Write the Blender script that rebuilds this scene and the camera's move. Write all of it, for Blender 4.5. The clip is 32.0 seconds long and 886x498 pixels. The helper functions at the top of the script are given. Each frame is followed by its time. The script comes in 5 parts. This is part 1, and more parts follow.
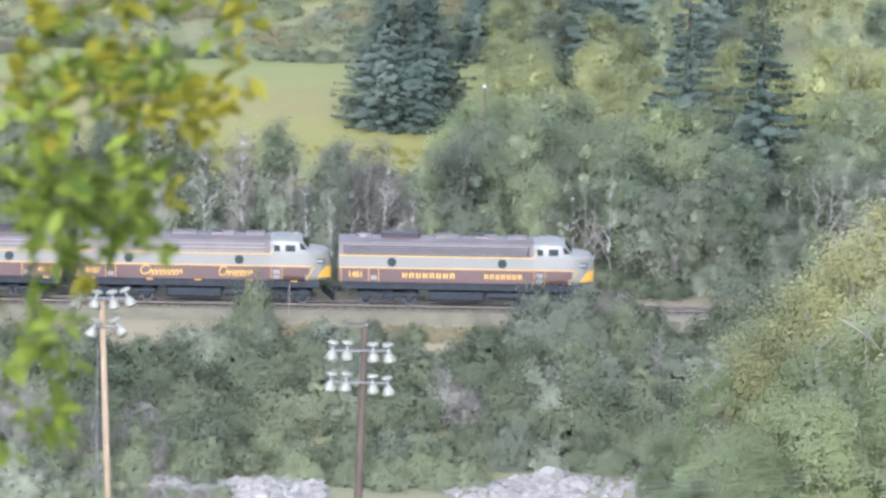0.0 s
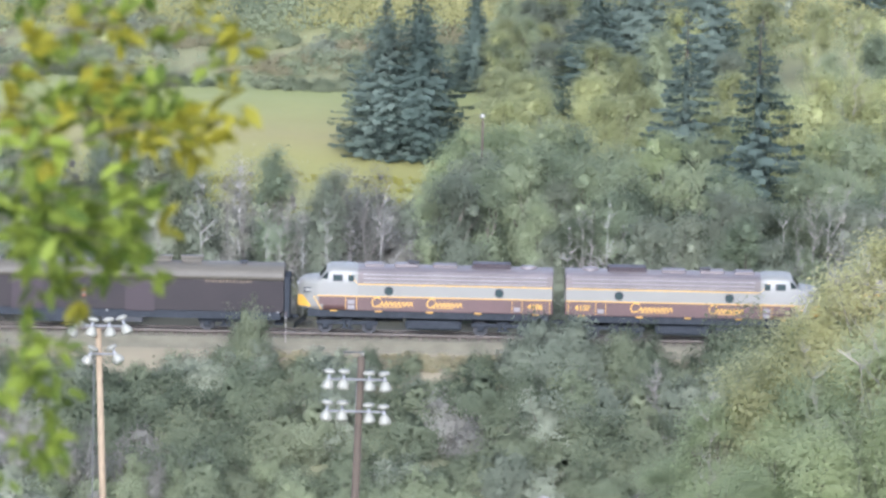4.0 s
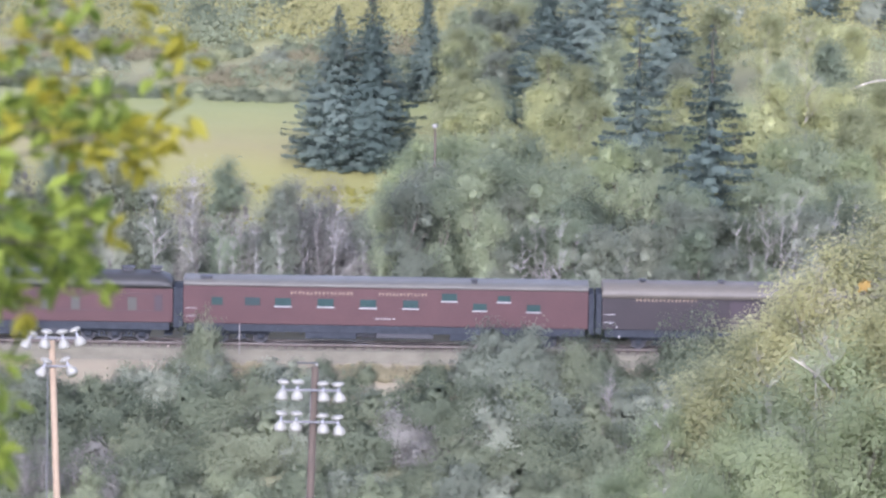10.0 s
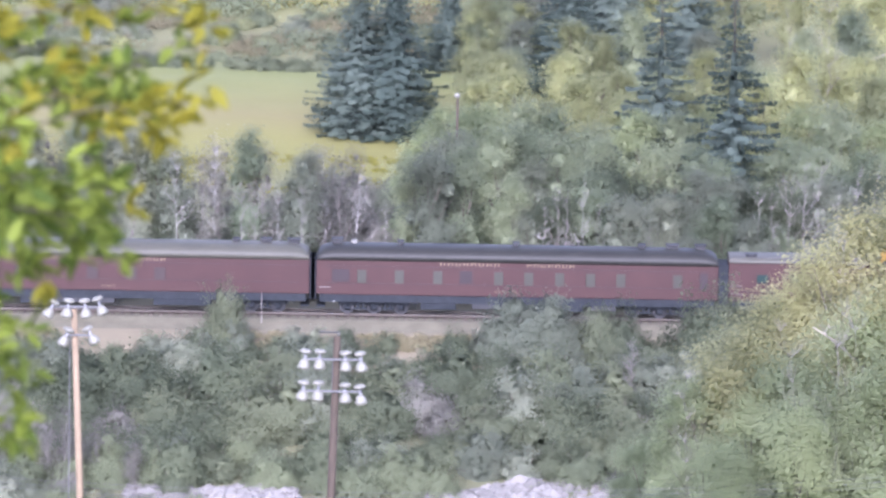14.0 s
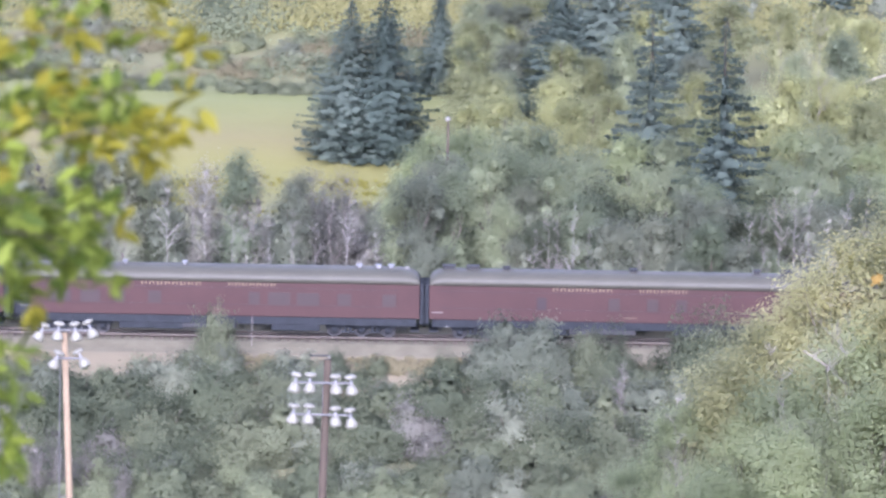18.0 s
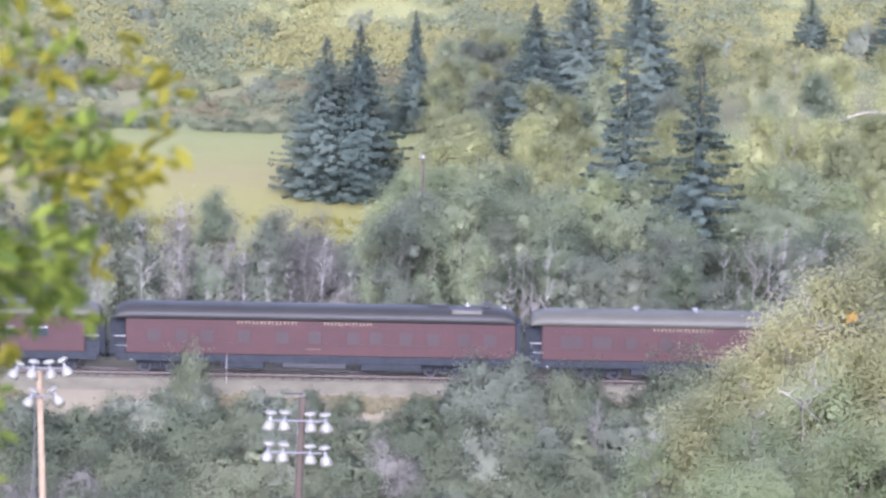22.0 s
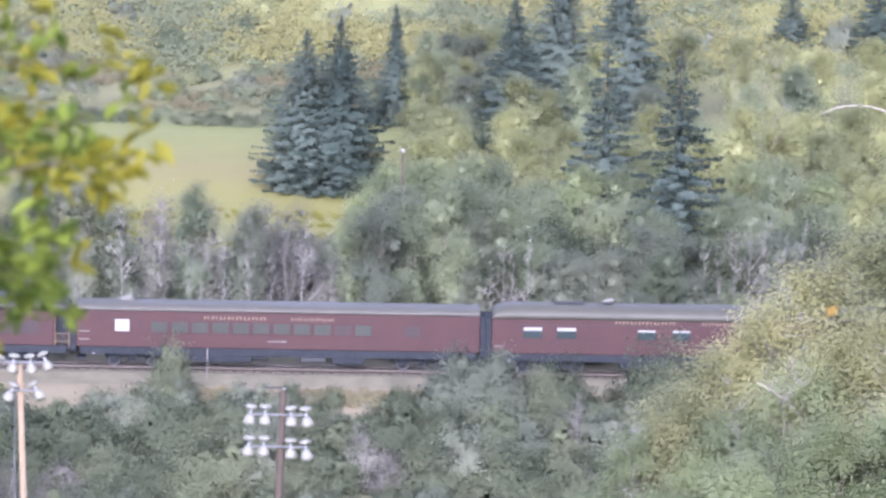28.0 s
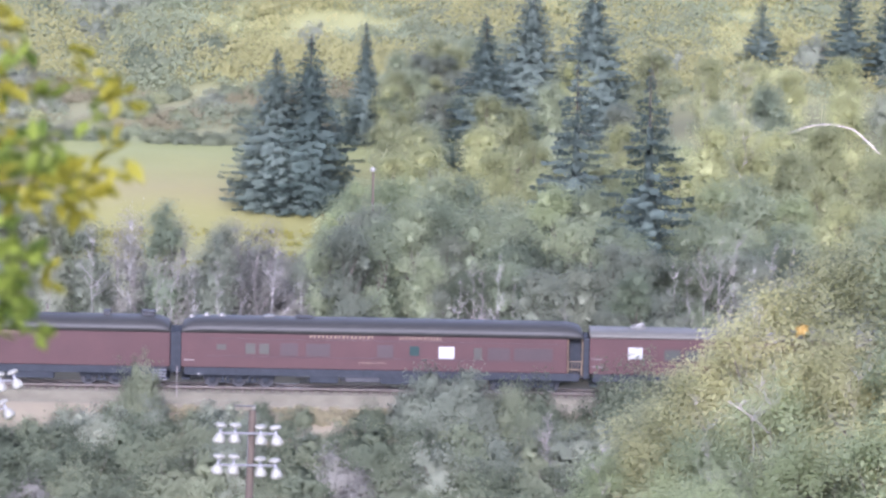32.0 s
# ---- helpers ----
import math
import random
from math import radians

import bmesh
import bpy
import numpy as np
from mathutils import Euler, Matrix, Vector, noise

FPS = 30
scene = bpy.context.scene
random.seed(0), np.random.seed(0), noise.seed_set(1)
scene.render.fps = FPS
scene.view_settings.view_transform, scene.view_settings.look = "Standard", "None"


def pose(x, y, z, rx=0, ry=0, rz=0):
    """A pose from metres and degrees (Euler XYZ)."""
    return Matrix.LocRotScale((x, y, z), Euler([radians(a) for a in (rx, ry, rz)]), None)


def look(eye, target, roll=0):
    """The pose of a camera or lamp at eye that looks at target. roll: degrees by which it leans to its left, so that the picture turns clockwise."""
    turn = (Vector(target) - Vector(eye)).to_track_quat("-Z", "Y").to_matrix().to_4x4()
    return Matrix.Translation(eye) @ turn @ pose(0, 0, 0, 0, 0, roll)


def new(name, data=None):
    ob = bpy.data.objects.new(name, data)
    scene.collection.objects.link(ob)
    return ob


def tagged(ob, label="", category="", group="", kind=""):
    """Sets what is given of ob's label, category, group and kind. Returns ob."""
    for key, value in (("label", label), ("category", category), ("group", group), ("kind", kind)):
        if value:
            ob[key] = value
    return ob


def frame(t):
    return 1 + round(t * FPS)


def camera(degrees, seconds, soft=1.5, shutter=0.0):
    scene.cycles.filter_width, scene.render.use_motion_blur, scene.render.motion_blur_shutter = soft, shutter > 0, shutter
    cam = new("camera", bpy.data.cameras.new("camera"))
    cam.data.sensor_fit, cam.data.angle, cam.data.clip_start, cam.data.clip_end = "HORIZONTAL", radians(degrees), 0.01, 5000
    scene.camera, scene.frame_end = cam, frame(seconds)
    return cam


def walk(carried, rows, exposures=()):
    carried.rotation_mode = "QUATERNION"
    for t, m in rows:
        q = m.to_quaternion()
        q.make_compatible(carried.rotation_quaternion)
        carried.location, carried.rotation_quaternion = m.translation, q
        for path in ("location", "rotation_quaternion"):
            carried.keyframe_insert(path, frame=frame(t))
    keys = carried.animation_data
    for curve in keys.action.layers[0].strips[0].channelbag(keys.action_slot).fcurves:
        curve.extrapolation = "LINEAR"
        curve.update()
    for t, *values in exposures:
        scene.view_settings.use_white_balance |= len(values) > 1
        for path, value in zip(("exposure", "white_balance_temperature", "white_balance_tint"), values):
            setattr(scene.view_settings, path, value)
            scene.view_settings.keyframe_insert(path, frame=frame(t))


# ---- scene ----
# Camera on a bluff, 62 m above the rails and 395 m from the track; it only turns a little.
EYE = (0.0, -395.0, 62.0)


def aim(yaw, pitch, roll):
    return Matrix.Translation(EYE) @ Euler((radians(90 + pitch), 0, radians(yaw))).to_matrix().to_4x4() @ pose(0, 0, 0, 0, 0, roll)


cam = camera(7.925, 32.0, soft=2.7)
cam.data.dof.use_dof = True
cam.data.dof.focus_distance = 385.0
cam.data.dof.aperture_fstop = 16.0
EXPOSURES = ((0, 2.62, 5580, 16), (6, 2.62, 5580, 16), (9, 2.65, 5550, 25), (12, 2.79, 5440, 33), (32, 2.79, 5460, 33))
walk(cam, [(t, aim(*a)) for t, *a in (
    (0.0, 0.344, -8.430, 0.933),
    (0.5, 0.285, -8.424, 0.979),
    (1.0, 0.258, -8.365, 1.050),
    (1.5, 0.197, -8.260, 1.018),
    (2.0, 0.221, -8.238, 1.109),
    (2.5, 0.220, -8.256, 1.052),
    (3.0, 0.259, -8.306, 1.100),
    (3.5, 0.304, -8.216, 1.211),
    (5.5, 0.346, -8.107, 1.215),
    (6.0, 0.258, -7.990, 1.173),
    (6.5, 0.215, -7.942, 1.221),
    (7.0, 0.163, -7.881, 1.131),
    (7.5, 0.120, -7.801, 1.205),
    (8.0, 0.086, -7.786, 1.198),
    (8.5, 0.010, -7.784, 1.203),
    (9.0, -0.092, -7.914, 1.018),
    (9.5, -0.109, -8.044, 0.966),
    (10.0, -0.102, -8.071, 0.945),
    (10.5, -0.039, -8.138, 0.904),
    (11.0, -0.041, -8.221, 0.936),
    (11.5, -0.063, -8.240, 0.882),
    (12.0, -0.075, -8.286, 0.938),
    (12.5, -0.034, -8.278, 0.892),
    (13.0, 0.001, -8.250, 0.928),
    (13.5, 0.029, -8.278, 0.918),
    (14.0, 0.095, -8.348, 0.972),
    (14.5, 0.111, -8.409, 0.950),
    (16.5, 0.097, -8.133, 1.038),
    (17.0, 0.058, -8.143, 1.062),
    (17.5, 0.027, -8.146, 1.052),
    (18.0, 0.012, -8.137, 1.026),
    (18.5, -0.045, -8.075, 1.018),
    (19.0, -0.104, -8.055, 1.053),
    (19.5, -0.136, -7.990, 1.039),
    (20.0, -0.125, -7.994, 1.065),
    (20.5, -0.180, -7.970, 1.089),
    (21.0, -0.179, -7.912, 1.106),
    (21.5, -0.200, -7.822, 1.114),
    (22.0, -0.210, -7.792, 1.072),
    (22.5, -0.207, -7.699, 1.115),
    (23.0, -0.238, -7.760, 1.130),
    (23.5, -0.159, -7.902, 1.174),
    (24.0, -0.155, -7.930, 1.127),
    (24.5, -0.106, -8.134, 1.101),
    (25.0, -0.129, -8.098, 1.139),
    (25.5, -0.163, -8.070, 1.068),
    (27.5, -0.323, -7.908, 0.979),
    (28.0, -0.388, -7.845, 1.054),
    (28.5, -0.446, -7.695, 1.026),
    (29.0, -0.458, -7.744, 1.062),
    (29.5, -0.481, -7.798, 1.082),
    (30.0, -0.539, -7.794, 1.061),
    (30.5, -0.597, -7.769, 1.099),
    (31.0, -0.667, -7.676, 1.106),
    (31.5, -0.665, -7.693, 1.116),
    (32.0, -0.657, -7.672, 1.140),
)], exposures=EXPOSURES)

# ---- daylight: thin overcast ----
world = bpy.data.worlds.new("overcast_sky")
scene.world = world
world.use_nodes = True
wn = world.node_tree
sky = wn.nodes.new("ShaderNodeTexSky")
sky.sky_type, sky.sun_disc = "NISHITA", False
SUN_UP, SUN_ROUND = 25, 185
sky.sun_elevation, sky.sun_rotation = radians(SUN_UP), radians(SUN_ROUND)
sky.dust_density, sky.air_density = 2.0, 1.0
veil = wn.nodes.new("ShaderNodeHueSaturation")  # cloud greys the blue of the sky
veil.inputs["Saturation"].default_value = 0.5
wn.links.new(sky.outputs[0], veil.inputs["Color"])
wn.links.new(veil.outputs[0], wn.nodes["Background"].inputs["Color"])
wn.nodes["Background"].inputs["Strength"].default_value = 0.09
sun = new("sun", bpy.data.lights.new("sun", "SUN"))
sun.data.energy, sun.data.angle, sun.data.color = 1.5, radians(36), (1.0, 0.985, 0.965)
_e, _a = radians(SUN_UP), radians(SUN_ROUND)
sun.matrix_basis = look((0, 0, 0), (-math.sin(_a) * math.cos(_e), -math.cos(_a) * math.cos(_e), -math.sin(_e)))


# ---- materials ----
def material(name, colour, rough=0.8, metal=0.0, spread=0.15, scale=6.0, fine=60.0, bump=0.0, island=0.0, thing=0.0, tint=None, clear=0.0, spec=0.5):
    """A worn surface: coarse and fine noise in the colour, optional variation by leaf (island) and by thing, and fine relief."""
    m = bpy.data.materials.new(name)
    m.use_nodes = True
    t = m.node_tree
    b = t.nodes["Principled BSDF"]
    b.inputs["Roughness"].default_value, b.inputs["Metallic"].default_value = rough, metal
    b.inputs["Specular IOR Level"].default_value = spec
    co = t.nodes.new("ShaderNodeTexCoord").outputs["Object"]

    def noise_at(s, detail):
        n = t.nodes.new("ShaderNodeTexNoise")
        n.inputs["Scale"].default_value, n.inputs["Detail"].default_value = s, detail
        t.links.new(co, n.inputs["Vector"])
        return n.outputs["Fac"]

    def calc(op, a, c):
        n = t.nodes.new("ShaderNodeMath")
        n.operation = op
        for i, v in enumerate((a, c)):
            if isinstance(v, (int, float)):
                n.inputs[i].default_value = v
            else:
                t.links.new(v, n.inputs[i])
        return n.outputs[0]

    coarse, grain = noise_at(scale, 4), noise_at(fine, 2)
    f = calc("ADD", calc("MULTIPLY", coarse, 0.6), calc("MULTIPLY", grain, 0.4))
    if island:
        f = calc("ADD", calc("MULTIPLY", f, 1 - island), calc("MULTIPLY", t.nodes.new("ShaderNodeNewGeometry").outputs["Random Per Island"], island))
    if thing:
        f = calc("ADD", calc("MULTIPLY", f, 1 - thing), calc("MULTIPLY", t.nodes.new("ShaderNodeObjectInfo").outputs["Random"], thing))
    ramp = t.nodes.new("ShaderNodeValToRGB")
    lo, hi = ramp.color_ramp.elements
    lo.position, hi.position = 0.25, 0.75
    tint = tint or colour
    lo.color = (*[c * (1 - spread) for c in colour], 1)
    hi.color = (*[c * (1 + spread) for c in tint], 1)
    t.links.new(f, ramp.inputs[0])
    t.links.new(ramp.outputs[0], b.inputs["Base Color"])
    if bump:
        n = t.nodes.new("ShaderNodeBump")
        n.inputs["Strength"].default_value, n.inputs["Distance"].default_value = bump, 0.02
        t.links.new(grain, n.inputs["Height"])
        t.links.new(n.outputs[0], b.inputs["Normal"])
    if clear:
        tr = t.nodes.new("ShaderNodeBsdfTranslucent")
        mix = t.nodes.new("ShaderNodeMixShader")
        mix.inputs[0].default_value = clear
        t.links.new(ramp.outputs[0], tr.inputs["Color"])
        t.links.new(b.outputs[0], mix.inputs[1])
        t.links.new(tr.outputs[0], mix.inputs[2])
        t.links.new(mix.outputs[0], t.nodes["Material Output"].inputs["Surface"])
    return m


def foliage(name, colour, tint, spread=0.16):
    return material(name, colour, 0.65, spread=spread, scale=0.8, fine=5.0, island=0.08, thing=0.45, tint=tint, clear=0.60, spec=0.02)


M = {
    "maroon": material("maroon_paint", (0.045, 0.025, 0.023), 0.38, spread=0.15, scale=0.7, fine=9, tint=(0.055, 0.030, 0.028)),
    "tuscan": material("tuscan_red_paint", (0.030, 0.0125, 0.0125), 0.5, spread=0.15, scale=0.6, fine=8, tint=(0.036, 0.0155, 0.0145), spec=0.25),
    "plum": material("dark_plum_paint", (0.0095, 0.0072, 0.0078), 0.55, spread=0.2, scale=0.6, fine=8, tint=(0.013, 0.0098, 0.010), spec=0.25),
    "plum_light": material("faded_plum_paint", (0.021, 0.015, 0.017), 0.5, spread=0.15, scale=0.8, fine=9, spec=0.25),
    "cream": material("pale_grey_paint", (0.105, 0.104, 0.092), 0.5, spread=0.08, scale=0.8, fine=12),
    "white": material("white_paint", (0.122, 0.121, 0.108), 0.5, spread=0.06, scale=1.0, fine=12),
    "yellow": material("golden_yellow_paint", (0.340, 0.197, 0.031), 0.4, spread=0.1, scale=2, fine=20),
    "gold": material("faded_gold_leaf", (0.108, 0.076, 0.044), 0.5, spread=0.25, scale=3, fine=25),
    "silver": material("stainless_steel", (0.169, 0.164, 0.169), 0.35, metal=0.6, spread=0.15, scale=2, fine=30),
    "roof_maroon": material("weathered_roof_paint", (0.062, 0.050, 0.048), 0.5, spread=0.2, scale=0.6, fine=9, tint=(0.092, 0.078, 0.074)),
    "roof_grey": material("grey_roof_paint", (0.054, 0.053, 0.042), 0.5, spread=0.15, scale=0.5, fine=9, bump=0.1, spec=0.2),
    "roof_dark": material("dark_grey_roof_paint", (0.020, 0.020, 0.018), 0.5, spread=0.2, scale=0.5, fine=9, bump=0.1, spec=0.2),
    "roof_light": material("silver_roof_paint", (0.062, 0.060, 0.050), 0.5, spread=0.12, scale=0.5, fine=9, bump=0.1, spec=0.2),
    "roof_mauve": material("dusty_mauve_roof_paint", (0.064, 0.058, 0.046), 0.55, spread=0.15, scale=0.5, fine=9, bump=0.1, spec=0.2),
    "black": material("grimy_black_iron", (0.011, 0.014, 0.018), 0.75, spread=0.3, scale=3, fine=30, tint=(0.020, 0.023, 0.027), spec=0.15),
    "iron": material("dusty_dark_iron", (0.014, 0.015, 0.017), 0.7, spread=0.35, scale=4, fine=30),
    "glass": material("dark_window_glass", (0.022, 0.032, 0.032), 0.06, spread=0.2, scale=0.6, fine=3, spec=0.8),
    "glass_teal": material("teal_tinted_glass", (0.019, 0.034, 0.032), 0.12, spread=0.2, scale=0.6, fine=3, spec=0.5),
    "glass_pale": material("blind_behind_glass", (0.034, 0.034, 0.028), 0.35, spread=0.12, scale=1.5, fine=8, spec=0.3),
    "glass_tint": material("smoke_green_glass", (0.030, 0.033, 0.028), 0.3, spread=0.2, scale=1.5, fine=8, spec=0.3),
    "glass_dim": material("curtained_glass", (0.026, 0.018, 0.018), 0.4, spread=0.2, scale=1.5, fine=8, spec=0.3),
    "blind": material("white_window_blind", (0.196, 0.196, 0.187), 0.6, spread=0.05, scale=3, fine=30),
    "orange": material("orange_enamel", (0.36, 0.12, 0.06), 0.4, spread=0.15, scale=5, fine=40),
    "steel": material("worn_rail_steel", (0.057, 0.045, 0.036), 0.5, metal=0.3, spread=0.3, scale=2, fine=30),
    "tread": material("polished_rail_head", (0.55, 0.55, 0.55), 0.25, metal=0.9, spread=0.1, scale=2, fine=30),
    "tie": material("creosoted_timber", (0.07, 0.055, 0.045), 0.9, spread=0.35, scale=3, fine=30, thing=0.4, bump=0.4),
    "ballast": material("buff_gravel_ballast", (0.087, 0.079, 0.051), 0.95, spread=0.28, scale=0.9, fine=9, bump=0.8, tint=(0.109, 0.100, 0.066)),
    "rock": material("pale_grey_stone", (0.148, 0.140, 0.126), 0.9, spread=0.35, scale=1.5, fine=14, island=0.4, bump=0.5),
    "pole_light": material("bleached_pole_wood", (0.165, 0.124, 0.078), 0.85, spread=0.2, scale=2, fine=20, bump=0.4),
    "pole_dark": material("weathered_brown_pole_wood", (0.040, 0.029, 0.019), 0.85, spread=0.25, scale=2, fine=20, bump=0.4),
    "galv": material("galvanised_steel", (0.202, 0.206, 0.216), 0.45, metal=0.4, spread=0.12, scale=5, fine=40),
    "arm": material("weathered_grey_steel", (0.085, 0.086, 0.088), 0.6, spread=0.2, scale=4, fine=30),
    "enamel": material("white_enamel", (0.142, 0.141, 0.116), 0.6, spread=0.05, scale=5, fine=40),
    "wire": material("dull_wire", (0.16, 0.16, 0.17), 0.5, metal=0.4),
    "twig": material("dark_twig_bark", (0.045, 0.038, 0.028), 0.85, spread=0.2, scale=5, fine=40),
    "bark": material("grey_brown_bark", (0.13, 0.11, 0.09), 0.9, spread=0.3, scale=3, fine=25, bump=0.5),
    "birch_bark": material("pale_aspen_bark", (0.324, 0.308, 0.281), 0.8, spread=0.25, scale=3, fine=20, bump=0.3),
    "dead_wood": material("bleached_dead_wood", (0.224, 0.206, 0.188), 0.85, spread=0.2, scale=3, fine=20),
    "bare_wood": material("bare_pale_log", (0.270, 0.240, 0.200), 0.7, spread=0.12, scale=3, fine=20),
    # Leaf colours below are lifted and greyed; the valley haze is put into them.
    "poplar": foliage("poplar_leaves", (0.214, 0.258, 0.174), (0.302, 0.334, 0.208)),
    "fresh": foliage("fresh_green_leaves", (0.246, 0.294, 0.176), (0.328, 0.366, 0.202)),
    "yellowing": foliage("yellowing_leaves", (0.282, 0.306, 0.172), (0.370, 0.382, 0.192)),
    "willow": foliage("grey_willow_leaves", (0.190, 0.216, 0.160), (0.256, 0.274, 0.200)),
    "shrub": foliage("dark_shrub_leaves", (0.122, 0.146, 0.098), (0.184, 0.203, 0.128)),
    "dry": foliage("dry_twigs_and_leaves", (0.196, 0.192, 0.166), (0.258, 0.250, 0.212)),
    "hill_yellow": foliage("yellow_autumn_scrub_leaves", (0.245, 0.246, 0.122), (0.325, 0.312, 0.138)),
    "hill_green": foliage("hillside_scrub_leaves", (0.158, 0.186, 0.124), (0.220, 0.246, 0.150)),
    "straw": foliage("tan_grass_blades", (0.205, 0.188, 0.118), (0.262, 0.238, 0.145)),
    "meadow": foliage("meadow_grass_blades", (0.225, 0.222, 0.06), (0.275, 0.255, 0.07)),
    "cottonwood": foliage("cottonwood_leaves", (0.248, 0.300, 0.186), (0.335, 0.374, 0.214)),
    "cottonwood_gold": foliage("yellowing_cottonwood_leaves", (0.318, 0.334, 0.186), (0.412, 0.402, 0.208)),
    "needles": foliage("blue_green_needles", (0.124, 0.166, 0.142), (0.158, 0.196, 0.162)),
    "gold_leaf": foliage("orange_autumn_leaves", (0.36, 0.25, 0.08), (0.43, 0.30, 0.10)),
    "near_leaf": material("sunlit_green_leaves", (0.070, 0.112, 0.018), 0.6, spread=0.35, scale=2.0, fine=20, island=0.55, tint=(0.120, 0.152, 0.022), clear=0.45, spec=0.12),
    "near_yellow": material("turning_yellow_leaves", (0.125, 0.130, 0.014), 0.6, spread=0.25, scale=2.0, fine=20, island=0.5, tint=(0.180, 0.165, 0.016), clear=0.45, spec=0.12),
}


# ---- building helpers ----
def mesh_of(bm, name, mats, smooth=False):
    me = bpy.data.meshes.new(name)
    bm.to_mesh(me)
    bm.free()
    for m in mats if isinstance(mats, (list, tuple)) else [mats]:
        me.materials.append(M[m])
    if smooth:
        me.polygons.foreach_set("use_smooth", [True] * len(me.polygons))
    return me


def part(name, bm, mats, parent=None, label="", at=None, smooth=False):
    """Link a bmesh, or ready mesh data, as one mesh object under a thing or a part."""
    me = mesh_of(bm, name, mats, smooth) if isinstance(bm, bmesh.types.BMesh) else bm
    ob = new(name, me)
    ob.parent = parent
    if at is not None:
        ob.matrix_basis = at if isinstance(at, Matrix) else Matrix.Translation(at)
    return tagged(ob, label)


def thing(name, label, category, group="", kind="", at=(0, 0, 0)):
    ob = tagged(new(name), label, category, group, kind)
    ob.matrix_basis = at if isinstance(at, Matrix) else Matrix.Translation(at)
    return ob


def raw(name, verts, faces, mats, smooth=False):
    me = bpy.data.meshes.new(name)
    me.from_pydata(verts, [], faces)
    for m in mats if isinstance(mats, (list, tuple)) else [mats]:
        me.materials.append(M[m])
    if smooth:
        me.polygons.foreach_set("use_smooth", [True] * len(me.polygons))
    return me


def box(bm, x0, x1, y0, y1, z0, z1, bevel=0.0, mat=0):
    made = bmesh.ops.create_cube(bm, size=1.0, matrix=Matrix.Translation(((x0 + x1) / 2, (y0 + y1) / 2, (z0 + z1) / 2))
                                 @ Matrix.Diagonal((abs(x1 - x0), abs(y1 - y0), abs(z1 - z0), 1)))
    faces = {f for v in made["verts"] for f in v.link_faces}
    for f in faces:
        f.material_index = mat
    if bevel:
        bmesh.ops.bevel(bm, geom=list({e for f in faces for e in f.edges}), offset=bevel, segments=1, affect="EDGES")
    return bm


def tube(bm, a, b, r0, r1=None, sides=10, mat=0, caps=True):
    """A tapered round bar from a to b."""
    a, b = Vector(a), Vector(b)
    way = b - a
    m = Matrix.Translation((a + b) / 2) @ way.to_track_quat("Z", "Y").to_matrix().to_4x4()
    made = bmesh.ops.create_cone(bm, cap_ends=caps, segments=sides, radius1=r0, radius2=r0 if r1 is None else r1, depth=way.length, matrix=m)
    for f in {f for v in made["verts"] for f in v.link_faces}:
        f.material_index = mat
    return bm


def lathe(bm, profile, centre=(0, 0, 0), sides=16, turn=None):
    """Spin (radius, height) pairs round an upright axis."""
    turn = turn or Matrix()
    rings = []
    for r, h in profile:
        rings.append([bm.verts.new(Vector(centre) + turn @ Vector((r * math.cos(2 * math.pi * k / sides), r * math.sin(2 * math.pi * k / sides), h))) for k in range(sides)])
    for lo, hi in zip(rings, rings[1:]):
        for k in range(sides):
            bm.faces.new((lo[k], lo[(k + 1) % sides], hi[(k + 1) % sides], hi[k]))
    return bm


def BM():
    return bmesh.new()


# ---- land ----
PROFILE_Y = (-2500, -393, -385, -300, -170, -104, -92, -84, -34, -27, -22, -8, -4.6, 5, 12, 15, 65, 110, 330, 2500)
PROFILE_Z = (62, 60.3, 58, 6, 4, 3.4, -2, -8.6, -8.6, -7.2, -6.5, -1.5, -0.72, -0.6, -0.2, 0, 3, 5.7, 60, 90)


def height(x, y):
    z = float(np.interp(y, PROFILE_Y, PROFILE_Z))
    away = min(1.0, max(0.0, (abs(y) - 6) / 20))
    return z + away * (0.5 * noise.noise((x * 0.05, y * 0.05, 0)) + 0.18 * noise.noise((x * 0.3, y * 0.3, 5)))


def steps(*runs):
    out = []
    for a, b, d in runs:
        out += list(np.arange(a, b, d))
    return out + [runs[-1][1]]


